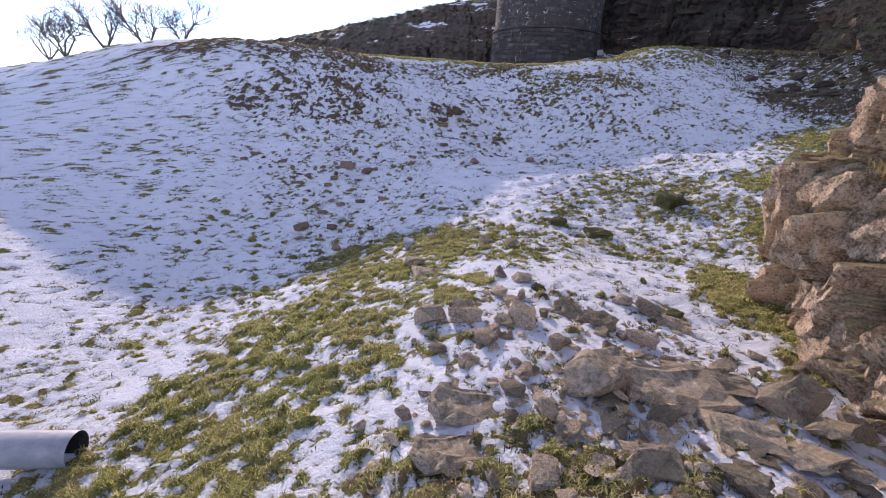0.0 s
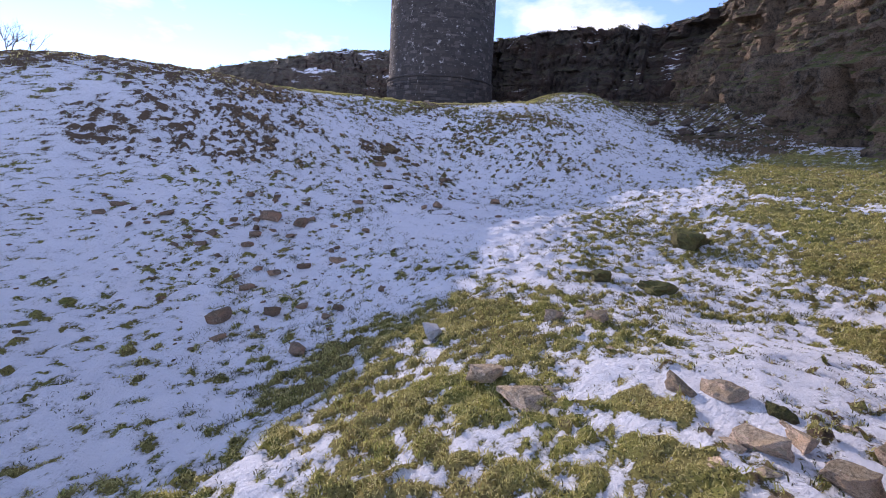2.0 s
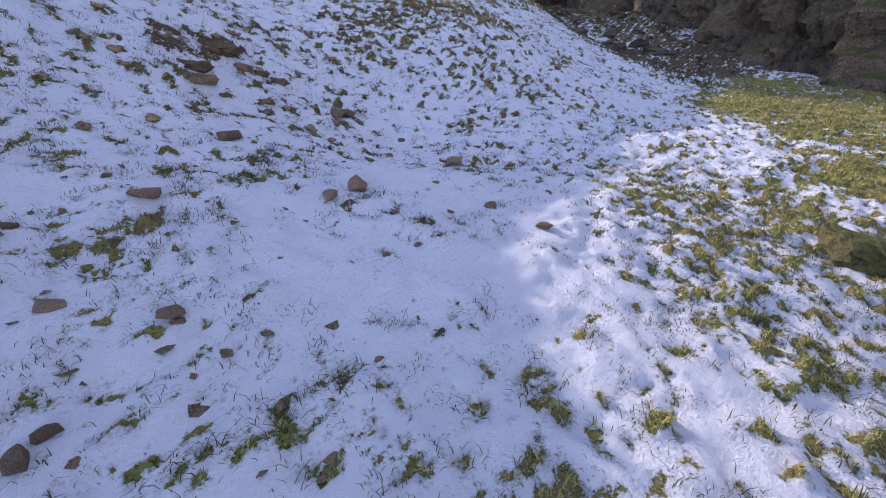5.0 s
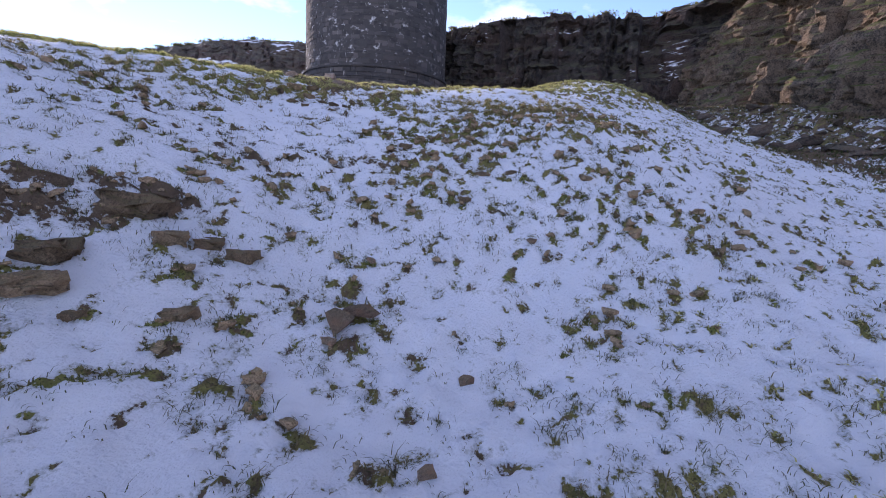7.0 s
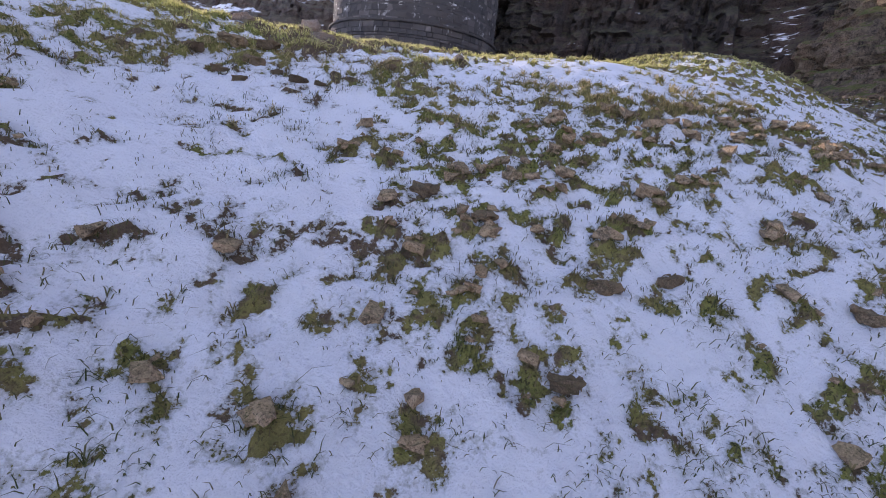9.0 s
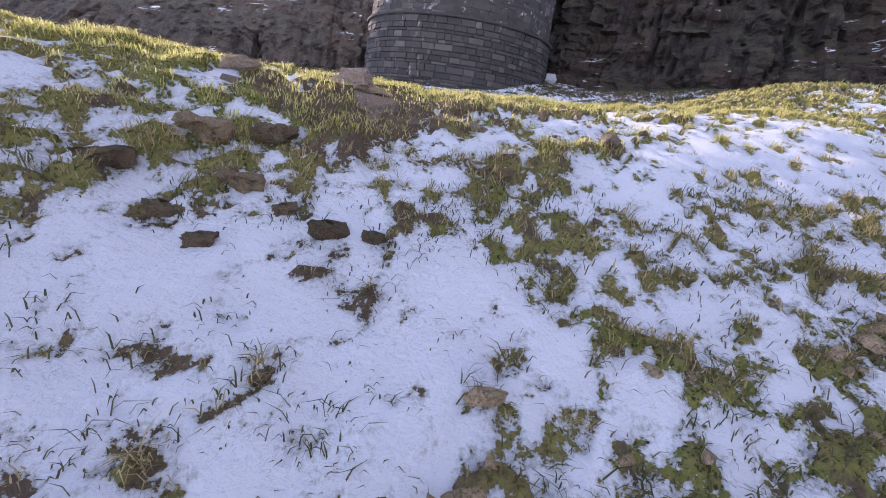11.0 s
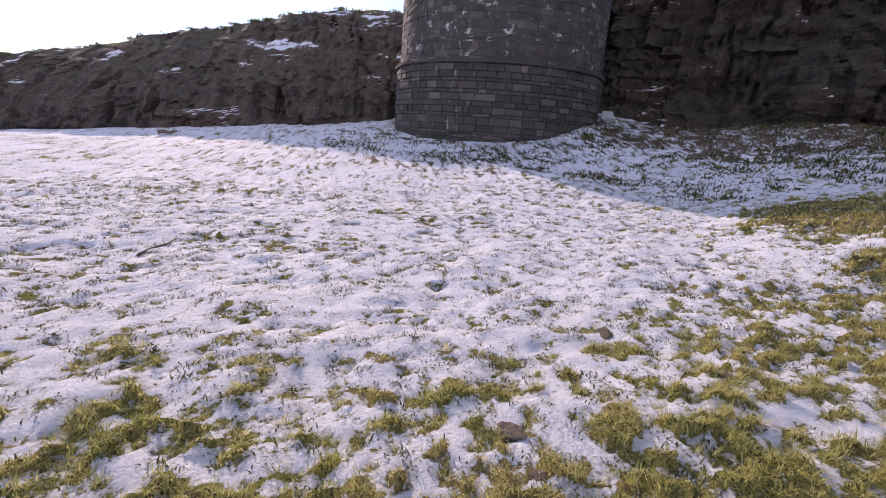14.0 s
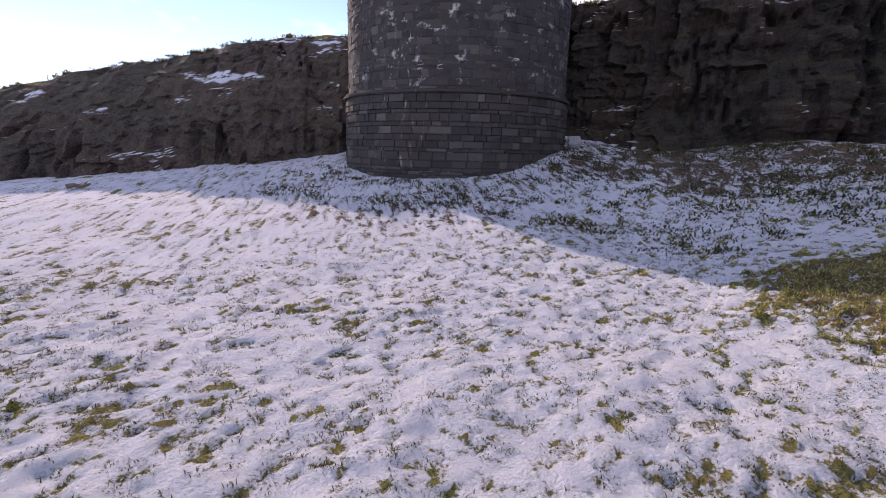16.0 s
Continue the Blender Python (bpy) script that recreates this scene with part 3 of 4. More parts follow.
# ---- rocks ----
def rock_mesh(name, seed, sx, sy, sz, mat, points=12, chip=0.04, cuts=2):
    """An angular broken stone of about unit size, with chipped faces."""
    r = random.Random(seed)
    bm = bmesh.new()
    for _ in range(points):
        v = Vector((r.uniform(-1, 1), r.uniform(-1, 1), r.uniform(-1, 1)))
        v = v / max(abs(v.x), abs(v.y), abs(v.z)) * r.uniform(0.78, 1.0)
        bm.verts.new((v.x * sx, v.y * sy, v.z * sz))
    res = bmesh.ops.convex_hull(bm, input=bm.verts)
    bmesh.ops.delete(bm, geom=[e for e in res["geom_interior"] if isinstance(e, bmesh.types.BMVert)], context="VERTS")
    bmesh.ops.subdivide_edges(bm, edges=bm.edges[:], cuts=cuts, use_grid_fill=True)
    bmesh.ops.triangulate(bm, faces=bm.faces[:])
    for v in bm.verts:
        w = v.co * 13 - Vector((seed * 0.3, 0, seed))
        v.co += Vector((noise.noise(w), noise.noise(w + Vector((7, 0, 0))), noise.noise(w + Vector((0, 7, 0))))) * chip * 0.55
        q = v.co * 5 + Vector((seed, seed * 0.7, 0))
        v.co += Vector((noise.noise(q), noise.noise(q + Vector((9, 0, 0))), 0.7 * noise.noise(q + Vector((0, 9, 0))))) * chip
    me = bpy.data.meshes.new(name)
    bm.to_mesh(me)
    bm.free()
    me.materials.append(mat)
    return me


BLOCKS = [rock_mesh("stone", 20 + k, 0.5, 0.34 + 0.1 * (k % 3 == 0), 0.16 + 0.07 * (k % 4), M_RUBBLE, 14, 0.065) for k in range(12)]
SLABS = [rock_mesh("slab", 60 + k, 0.5, 0.36, 0.08 + 0.03 * (k % 3), M_RUBBLE, 20, 0.075) for k in range(6)]
SUNK = [rock_mesh("bank_stone", 140 + k, 0.5, 0.36, 0.15 + 0.05 * (k % 4), M_BANK, 18) for k in range(10)]
FALLEN = [rock_mesh("boulder", 150 + k, 0.5, 0.36, 0.16 + 0.05 * (k % 3), M_SCREE, 18, 0.07) for k in range(6)]
MOSSY = [rock_mesh("mossy_stone", 80 + k, 0.5, 0.42, 0.26, M_MOSS, 34, 0.11, 3) for k in range(3)]
CLODS = [rock_mesh("earth_clod", 170 + k, 0.5, 0.36, 0.2, M_CLOD, 40, 0.16) for k in range(6)]
CHIPS = [rock_mesh("chip", 200 + k, 0.5, 0.38, 0.12 + 0.06 * (k % 3), M_RUBBLE, 9, 0.05, 1) for k in range(8)]
LUMPS = [rock_mesh("lump", 220 + k, 0.5, 0.38, 0.24, M_CLOD, 16, 0.12, 1) for k in range(8)]


def heap(name, meshes, places, mat, label, category, rng):
    """Many small stones joined into one mesh: places are x, y, size."""
    verts, faces = [], []
    for x, y, size in places:
        me = rng.choice(meshes)
        m = Matrix.Translation((x, y, ground_z(x, y) + 0.05 * size)) @ pose(0, 0, 0, rng.uniform(-20, 20), rng.uniform(-20, 20), rng.uniform(0, 360)) @ Matrix.Diagonal((size, size, size, 1))
        n = len(verts)
        verts += [tuple(m @ v.co) for v in me.vertices]
        faces += [tuple(i + n for i in p.vertices) for p in me.polygons]
    return tagged(new(name, from_arrays(name, verts, faces, mat)), label, category, kind="stuff")


def lay(name, mesh, x, y, size, turn, tip, lean, sink, label, category, group, kind=""):
    ob = new(name, mesh)
    m = pose(0, 0, 0, tip, lean, turn) @ Matrix.Diagonal((size, size, size, 1))
    bottom = min((m @ v.co).z for v in mesh.vertices)
    ob.matrix_basis = Matrix.Translation((x, y, ground_z(x, y) - bottom - sink * size)) @ m
    return tagged(ob, label, category, group, kind)


# ---- rock outcrop beside the start ----
def fracture(u, v, wide, tall, seed):
    """Cells of broken rock: each one's own number from 0 to 1, the place within it, and how near the next cell is."""
    u, v = u / wide, v / tall
    iu, iv = np.floor(u), np.floor(v)
    f1, f2 = np.full(u.shape, 9.0), np.full(u.shape, 9.0)
    own, du, dv = np.zeros(u.shape), np.zeros(u.shape), np.zeros(u.shape)
    for a in (-1, 0, 1):
        for b in (-1, 0, 1):
            x, y = u - iu - a - lattice(iu + a, iv + b, seed), v - iv - b - lattice(iu + a, iv + b, seed + 1)
            d = np.maximum(np.abs(x) * 0.6 + np.abs(y) * 0.5, np.hypot(x, y) * 0.85)
            near = d < f1
            f2 = np.where(near, f1, np.minimum(f2, d))
            own, du, dv = np.where(near, lattice(iu + a, iv + b, seed + 2), own), np.where(near, x, du), np.where(near, y, dv)
            f1 = np.where(near, d, f1)
    return own, du, dv, f2 - f1


def craggy(s, z, seed):
    """How far a weathered, jointed rock face stands out."""
    ws, wz = s + 0.10 * (fbm(s * 3, z * 3, seed, 3) - 0.5), z + 0.12 * (fbm(s * 2, z * 2, seed + 5, 3) - 0.5)
    ws = ws + 0.18 * wz
    a, au, av, ae = fracture(ws, wz, 0.42, 0.72, seed + 10)
    b, bu, bv, be = fracture(ws + 0.3 * wz, wz, 0.15, 0.24, seed + 20)
    out = 0.34 * (a - 0.5) + 0.34 * au * (lattice(np.floor(a * 999), np.zeros_like(a), seed) - 0.5) + 0.30 * av * (a - 0.4)
    out = out + 0.13 * (b - 0.5) + 0.16 * bu * (b - 0.5) + 0.12 * bv * (lattice(np.floor(b * 999), np.zeros_like(b), seed) - 0.5)
    out = out - 0.20 * sstep(-ae, -0.06, 0.0) * sstep(fbm(s * 1.3, z * 1.3, seed + 3, 2), 0.36, 0.5) - 0.03 * sstep(-be, -0.08, 0.0)
    return out + 0.05 * (fbm(s * 9, z * 9, seed + 7, 4, 0.6) - 0.5) + 0.12 * (fbm(s * 1.2, z * 1.2, seed + 8, 2) - 0.5)


outcrop = tagged(new("rock_outcrop"), "rugged tan-brown jointed bedrock outcrop with mossy ledges", "rock outcrop")
outcrop.matrix_basis = pose(3.15, 2.75, -0.75, 0, 0, -20)


def crag(corner, depth, low, high, seed, lean):
    """One tier of the outcrop: a front that turns the corner, and a flat top sheet."""
    plan_u = np.concatenate([np.arange(-1.7, corner, 0.022), np.full(90, corner)])
    plan_d = np.concatenate([np.full(len(plan_u) - 90, depth), depth + 0.022 * np.arange(90)])
    k = np.ones(13) / 13
    plan_u, plan_d = np.convolve(np.pad(plan_u, 6, "edge"), k, "valid"), np.convolve(np.pad(plan_d, 6, "edge"), k, "valid")
    tu, td = np.gradient(plan_u), np.gradient(plan_d)
    l = np.maximum(np.hypot(tu, td), 1e-6)
    nu, nd = td / l, -tu / l
    s = np.concatenate([[0], np.cumsum(np.hypot(np.diff(plan_u), np.diff(plan_d)))])
    z = np.linspace(low, high, int((high - low) / 0.022))[:, None]
    S, Zz = np.broadcast_to(s, (len(z), len(s))), np.broadcast_to(z, (len(z), len(s)))
    out = craggy(S, Zz, seed) - lean * (Zz - low) - 0.10 * sstep(Zz, high - 0.16, high) ** 2
    U, D = plan_u + nu * out, plan_d + nd * out
    H = Zz + (Zz - low) / (high - low) * 0.2 * (fbm(S * 2.6, S * 0, seed + 40, 3) - 0.5)
    face = mesh_grid("rock_face", np.stack([D.ravel(), U.ravel(), H.ravel()], 1), len(z), len(s), M_OUTCROP, smooth=False)
    part("rock_face", face, outcrop)
    steps = np.linspace(0, 1, 40)[:, None]
    cu, cd = U[-1] + (-0.4 - U[-1]) * steps, D[-1] + (depth + 1.5 - D[-1]) * steps
    ch = H[-1] + 0.03 * sstep(steps, 0, 0.2) + 0.22 * (fbm(cu * 6, cd * 6, seed + 50, 3) - 0.5) * sstep(steps, 0, 0.1)
    cap = mesh_grid("turf_cap", np.stack([cd.ravel(), cu.ravel(), ch.ravel()], 1), 40, len(s), M_OUTCROP)
    part("rock_top", cap, outcrop, label="mossy broken top of the rock")


crag(1.78, -0.12, 0.0, 1.95, 300, -0.02)
crag(1.52, 0.16, 1.75, 3.0, 340, 0.05)


# ---- loose stones ----
rng = random.Random(11)
STONE_LABELS = ("angular brown broken stone lying in thin snow", "brown sandstone slab lying among rubble")
# slabs: place, length, turn, tilt
for x, y, size, turn, tip, lean in ((1.5, 2.2, 0.80, 8, 7, -3), (1.86, 2.36, 0.62, -6, -5, 6), (0.2, 1.98, 0.52, 4, 9, 3), (0.1, 1.66, 0.46, 25, -3, 5), (2.3, 2.2, 0.55, 40, 24, -14), (1.72, 1.85, 0.48, -12, 10, -5),
                                    (1.94, 1.7, 0.40, 24, -14, 8), (2.3, 1.95, 0.34, 35, -16, 10), (-0.05, 4.35, 0.48, 6, 5, 4), (1.17, 3.24, 0.42, -38, 14, 8), (1.35, 3.06, 0.34, -30, 10, 6), (2.1, 3.3, 0.40, -20, 6, 4),
                                    (1.08, 1.6, 0.36, -15, 12, -8), (2.1, 16.15, 0.32, 8, 12, 5), (1.52, 16.28, 0.22, -15, 8, 0), (2.05, 16.5, 0.2, 20, 6, 5)):
    lay("slab", rng.choice(SLABS), x, y, 0.86 * size, turn, tip, lean, 0.07, STONE_LABELS[1], "stone slab", "broken slabs")
for x, y, size in ((1.02, 2.2, 0.46), (1.03, 1.88, 0.24), (0.9, 2.64, 0.18), (0.64, 2.33, 0.22), (0.7, 3.1, 0.19), (0.41, 2.68, 0.23), (1.05, 1.56, 0.26), (0.75, 1.77, 0.2), (0.61, 3.52, 0.25), (0.89, 3.97, 0.27),
                   (0.25, 3.0, 0.27), (0.7, 2.96, 0.3), (-0.04, 3.08, 0.26), (0.69, 4.06, 0.19), (0.8, 3.5, 0.15), (-0.24, 4.66, 0.27), (0.67, 5.42, 0.22), (0.97, 5.2, 0.21), (1.94, 3.44, 0.24), (1.3, 2.62, 0.22),
                   (1.6, 2.85, 0.24), (2.55, 2.5, 0.3), (2.6, 2.05, 0.28), (0.55, 1.5, 0.22), (1.45, 1.5, 0.25)):
    lay("stone", rng.choice(BLOCKS), x, y, size, rng.uniform(0, 360), rng.uniform(-14, 14), rng.uniform(-14, 14), 0.2, STONE_LABELS[0], "stone", "rubble stones")
for x, y, size in ((1.0, 3.72, 0.2), (2.3, 3.6, 0.2)):
    lay("mossy_stone", rng.choice(MOSSY), x, y, 0.75 * size, rng.uniform(0, 360), 5, 5, 0.3, "low stone overgrown with green moss and turf", "stone", "mossy stones")
# the spill of rubble down the ridge
def spill(n, low, more, power):
    out = []
    while len(out) < n:
        x, y = rng.gauss(1.2, 0.7), rng.gauss(2.15, 0.62)
        if -0.4 < x < 2.9 and 1.0 < y < 5:
            out.append((x, y, low + more * rng.random() ** power))
    return out


for x, y, size in spill(110, 0.07, 0.13, 2.2):
    lay("stone", rng.choice(BLOCKS + SLABS), x, y, size, rng.uniform(0, 360), rng.uniform(-20, 20), rng.uniform(-20, 20), 0.12, STONE_LABELS[0], "stone", "rubble stones")
heap("rubble_chips", CHIPS, spill(600, 0.03, 0.09, 1.6), M_RUBBLE, "small brown chips of broken stone in snow", "rubble", rng)
# stones dotted over the bank
for x, y, size in ((-2.0, 9.25, 0.34), (-0.64, 9.84, 0.2), (-1.06, 8.05, 0.25), (-2.12, 7.57, 0.21), (-1.82, 7.84, 0.2), (-2.04, 7.97, 0.16), (-1.49, 6.98, 0.15), (-1.23, 6.65, 0.12), (-1.78, 6.9, 0.18), (-1.1, 6.79, 0.12), (-2.28, 6.87, 0.24), (-2.16, 8.73, 0.2), (-1.07, 9.04, 0.14), (-1.69, 8.78, 0.17), (-1.49, 7.95, 0.19), (0.18, 6.99, 0.1), (-0.61, 7.04, 0.1)):
    lay("stone", rng.choice(SUNK), x, y, size, rng.uniform(0, 360), rng.uniform(-12, 12), rng.uniform(-12, 12), 0.1, "brown stone half sunk in the snowy bank", "stone", "stones on the bank")
for x, y, size in ((-1.48, 6.0, 0.16), (-2.22, 6.5, 0.14),
                   (1.47, 11.9, 0.21), (3.23, 12.46, 0.1), (2.1, 11.4, 0.1), (1.8, 12.48, 0.1), (0.08, 11.0, 0.27), (0.79, 9.78, 0.24), (0.5, 9.61, 0.15), (2.16, 10.32, 0.21), (1.78, 9.24, 0.16), (1.85, 8.7, 0.14), (1.24, 10.51, 0.11), (0.88, 9.3, 0.07), (1.58, 9.81, 0.08), (1.62, 11.99, 0.22), (1.34, 9.22, 0.06), (1.65, 10.86, 0.09), (0.25, 10.85, 0.07), (1.38, 11.77, 0.11)):
    lay("stone", rng.choice(SUNK), x, y, size, rng.uniform(0, 360), rng.uniform(-12, 12), rng.uniform(-12, 12), 0.1, "brown stone half sunk in the snowy bank", "stone", "stones on the bank")
for _ in range(45):
    x, y = rng.gauss(-2.3, 0.8), rng.gauss(9.4, 0.9)
    lay("stone", rng.choice(SUNK), x, y, 0.08 + 0.16 * rng.random() ** 2, rng.uniform(0, 360), rng.uniform(-12, 12), rng.uniform(-12, 12), 0.1, "brown stone half sunk in the snowy bank", "stone", "stones on the bank")
heap("pebbles", CHIPS, [(rng.gauss(-2.2, 1.3), rng.gauss(9.2, 1.4), 0.03 + 0.06 * rng.random()) for _ in range(260)], M_BANK, "small brown stones scattered over the snowy bank", "pebbles", rng)
# clods of earth and turf thrown up on the bank
CLOD_PLACES = [(0.33, 12.67, 0.42), (0.02, 12.2, 0.3), (0.02, 11.98, 0.27), (0.63, 11.93, 0.18), (0.52, 12.44, 0.21), (0.93, 12.45, 0.23), (0.2, 11.87, 0.12), (0.72, 12.5, 0.2),
               (1.46, 15.29, 0.15), (1.59, 15.17, 0.12), (1.95, 15.2, 0.15), (2.09, 15.18, 0.1), (1.81, 15.29, 0.1), (1.66, 15.41, 0.22), (1.5, 15.64, 0.28), (1.74, 15.63, 0.21),
               (2.6, 15.5, 0.19), (1.27, 15.43, 0.21), (3.19, 13.36, 0.14), (2.86, 13.08, 0.13), (3.52, 13.34, 0.12), (2.56, 14.04, 0.15), (2.79, 13.81, 0.14), (4.21, 12.96, 0.15)]
CLOD_LABEL = "brown clod of earth and turf on snow"
for x, y, size in CLOD_PLACES:
    lay("earth_clod", rng.choice(CLODS), x, y, (0.8 if y > 14.5 else 1.0) * size, rng.uniform(-25, 25), rng.uniform(-10, 10), rng.uniform(-10, 10), 0.3, CLOD_LABEL, "clod", "earth clods")
# lumps of turned earth wherever the upper bank is bare
lump = np.random.default_rng(77)
lx, ly = lump.uniform(-3.0, 6.0, 9000), lump.uniform(10.8, 14.7, 9000)
_, lm, _ = ground(lx, ly)
bare = np.nonzero(lm < -0.12)[0][:750]
heap("turned_earth", LUMPS, [(lx[k], ly[k], 0.035 + 0.09 * lump.random() ** 1.8) for k in bare], M_CLOD, "lumps of brown earth and turf between patches of snow", "earth", rng)
# fallen rock under the east cliff
for _ in range(60):
    x, y = rng.uniform(10.6, 16.5), rng.uniform(12.5, 21.5)
    if beyond(np.array([x]), np.array([y]))[0] < -0.6:
        lay("boulder", rng.choice(FALLEN), x, y, 0.18 + 0.5 * rng.random() ** 2, rng.uniform(0, 360), rng.uniform(-20, 20), rng.uniform(-20, 20), 0.12, "dark fallen rock on snowy scree below the cliff", "boulder", "fallen rocks")
chip = random.Random(5)
scree = [(chip.gauss(14.2, 1.7), chip.uniform(12.5, 22.0), 0.06 + 0.2 * chip.random() ** 2) for _ in range(900)]
heap("scree", CHIPS, [q for q in scree if beyond(np.array([q[0]]), np.array([q[1]]))[0] < -0.3], M_SCREE, "dark broken stone scattered over snowy scree", "scree", chip)
# rocks bedded in the crest of the bank
CREST = [rock_mesh("crest_stone", 240 + k, 0.5, 0.4, 0.2 + 0.03 * (k % 3), M_CREST, 30, 0.06) for k in range(6)]
for x, y, size, sink in ((2.12, 15.98, 0.36, 0.1), (2.3, 15.82, 0.3, 0.12), (1.52, 16.2, 0.24, 0.1), (1.5, 16.05, 0.13, 0.05), (2.02, 16.14, 0.3, 0.06), (2.63, 15.9, 0.2, 0.1), (1.8, 16.12, 0.1, 0.05), (2.1, 15.8, 0.12, 0.05), (3.26, 15.73, 0.14, 0.05), (1.23, 16.59, 0.14, 0.05), (1.41, 16.89, 0.12, 0.05),
                         (2.6, 17.17, 0.15, 0.05), (2.47, 15.95, 0.14, 0.05), (1.9, 16.0, 0.18, 0.05), (2.44, 17.62, 0.15, 0.08), (2.47, 17.39, 0.13, 0.08), (3.74, 17.85, 0.2, 0.1), (3.36, 18.44, 0.17, 0.1)):
    lay("stone", rng.choice(CREST), x, y, 0.74 * size, rng.uniform(0, 360), rng.uniform(-12, 12), rng.uniform(-12, 12), sink + 0.24, "grey-brown stone bedded in the grassy crest", "stone", "stones on the crest")
# single stones
lay("boulder", MOSSY[0], 4.05, 7.33, 0.52, 20, 5, 0, 0.12, "dark mossy boulder standing out of the snow", "boulder", "")
lay("boulder", MOSSY[1], 1.93, 6.48, 0.27, 70, 5, 0, 0.1, "small mossy boulder in thin snow", "boulder", "")
lay("boulder", MOSSY[2], 2.43, 6.1, 0.36, 10, 5, 0, 0.3, "small mossy boulder in thin snow", "boulder", "")
white = rock_mesh("pale_stone", 91, 0.5, 0.4, 0.3, plain_material("pale_limestone", (0.25, 0.25, 0.25), (0.50, 0.50, 0.50), 18, 0.8))
lay("pale_stone", white, -0.39, 5.6, 0.2, 15, 12, 0, 0.08, "pale grey limestone block on dark turf", "stone", "")
lay("pale_stone", white, 9.75, 29.3, 0.5, 75, 0, 50, 0.1, "pale grey stone leaning by the tower foot", "stone", "")


# ---- pipe ----
def tube(bm, path, radii, sides=10, caps=True):
    """A round bar through points, with a radius at each."""
    rings = []
    for k, (q, r) in enumerate(zip(path, radii)):
        q = Vector(q)
        d = (Vector(path[min(k + 1, len(path) - 1)]) - Vector(path[max(k - 1, 0)])).normalized()
        u = d.orthogonal().normalized()
        w = d.cross(u)
        rings.append([bm.verts.new(q + r * (math.cos(2 * math.pi * n / sides) * u + math.sin(2 * math.pi * n / sides) * w)) for n in range(sides)])
    for p, q in zip(rings, rings[1:]):
        for n in range(sides):
            bm.faces.new((p[n], p[(n + 1) % sides], q[(n + 1) % sides], q[n]))
    if caps:
        bm.faces.new(rings[0][::-1])
        bm.faces.new(rings[-1])


def finish(name, bm, mat, smooth=True):
    me = bpy.data.meshes.new(name)
    bm.to_mesh(me)
    bm.free()
    me.materials.append(mat)
    if smooth:
        me.polygons.foreach_set("use_smooth", [True] * len(me.polygons))
    return me


pipe = tagged(new("drain_pipe"), "grey plastic pipe with a dark open end in snow", "pipe")
pz = ground_z(-2.3, 2.0) + 0.10
pipe.matrix_basis = pose(-2.10, 2.02, pz, 0, 2, 6) @ Matrix.Diagonal((1.0, 0.62, 0.62, 1))
bm = bmesh.new()
tube(bm, [(0, 0, 0), (-0.02, 0, 0), (-2.4, 0, 0)], [0.168, 0.172, 0.172], 32, False)
part("shell", finish("shell", bm, M_PIPE), pipe)
bm = bmesh.new()
tube(bm, [(0, 0, 0), (-0.005, 0, 0), (-1.2, 0, 0), (-1.21, 0, 0)], [0.168, 0.156, 0.156, 0.01], 32, False)
part("bore", finish("bore", bm, M_PIPE_DARK), pipe, label="dark inside of the pipe")
bm = bmesh.new()
tube(bm, [(0.10, 0.0, -0.19), (-0.05, 0, -0.15), (-0.5, 0, -0.14)], [0.03, 0.07, 0.05], 12)
part("snow", finish("snow", bm, M_SNOW), pipe, label="snow blown into the pipe mouth")

# ---- dead wood on the field ----
for x, y, length, r, turn, label in ((0.0, 20.5, 0.62, 0.012, 77, "thin dead branch lying on snow"), (-3.7, 30.6, 0.5, 0.06, 10, "short brown log on shaded snow"), (4.4, 25.0, 0.35, 0.01, 20, "thin dead branch lying on snow")):
    wood = tagged(new("branch"), label, "branch")
    wood.matrix_basis = pose(x, y, ground_z(x, y) + r, 0, 0, turn)
    bm = bmesh.new()
    tube(bm, [(-length / 2, 0, 0), (-length * 0.2, 0.03 * length, r * 0.6), (length * 0.15, 0, 0), (length / 2, 0.06 * length, r)], [r, r * 0.95, r * 0.8, r * 0.4], 7)
    part("stem", finish("stem", bm, M_WOOD), wood)
    bm = bmesh.new()
    tube(bm, [(length * 0.1, 0, 0), (length * 0.25, 0.15 * length, r), (length * 0.36, 0.2 * length, r * 2)], [r * 0.6, r * 0.4, r * 0.2], 6)
    part("twig", finish("twig", bm, M_WOOD), wood)


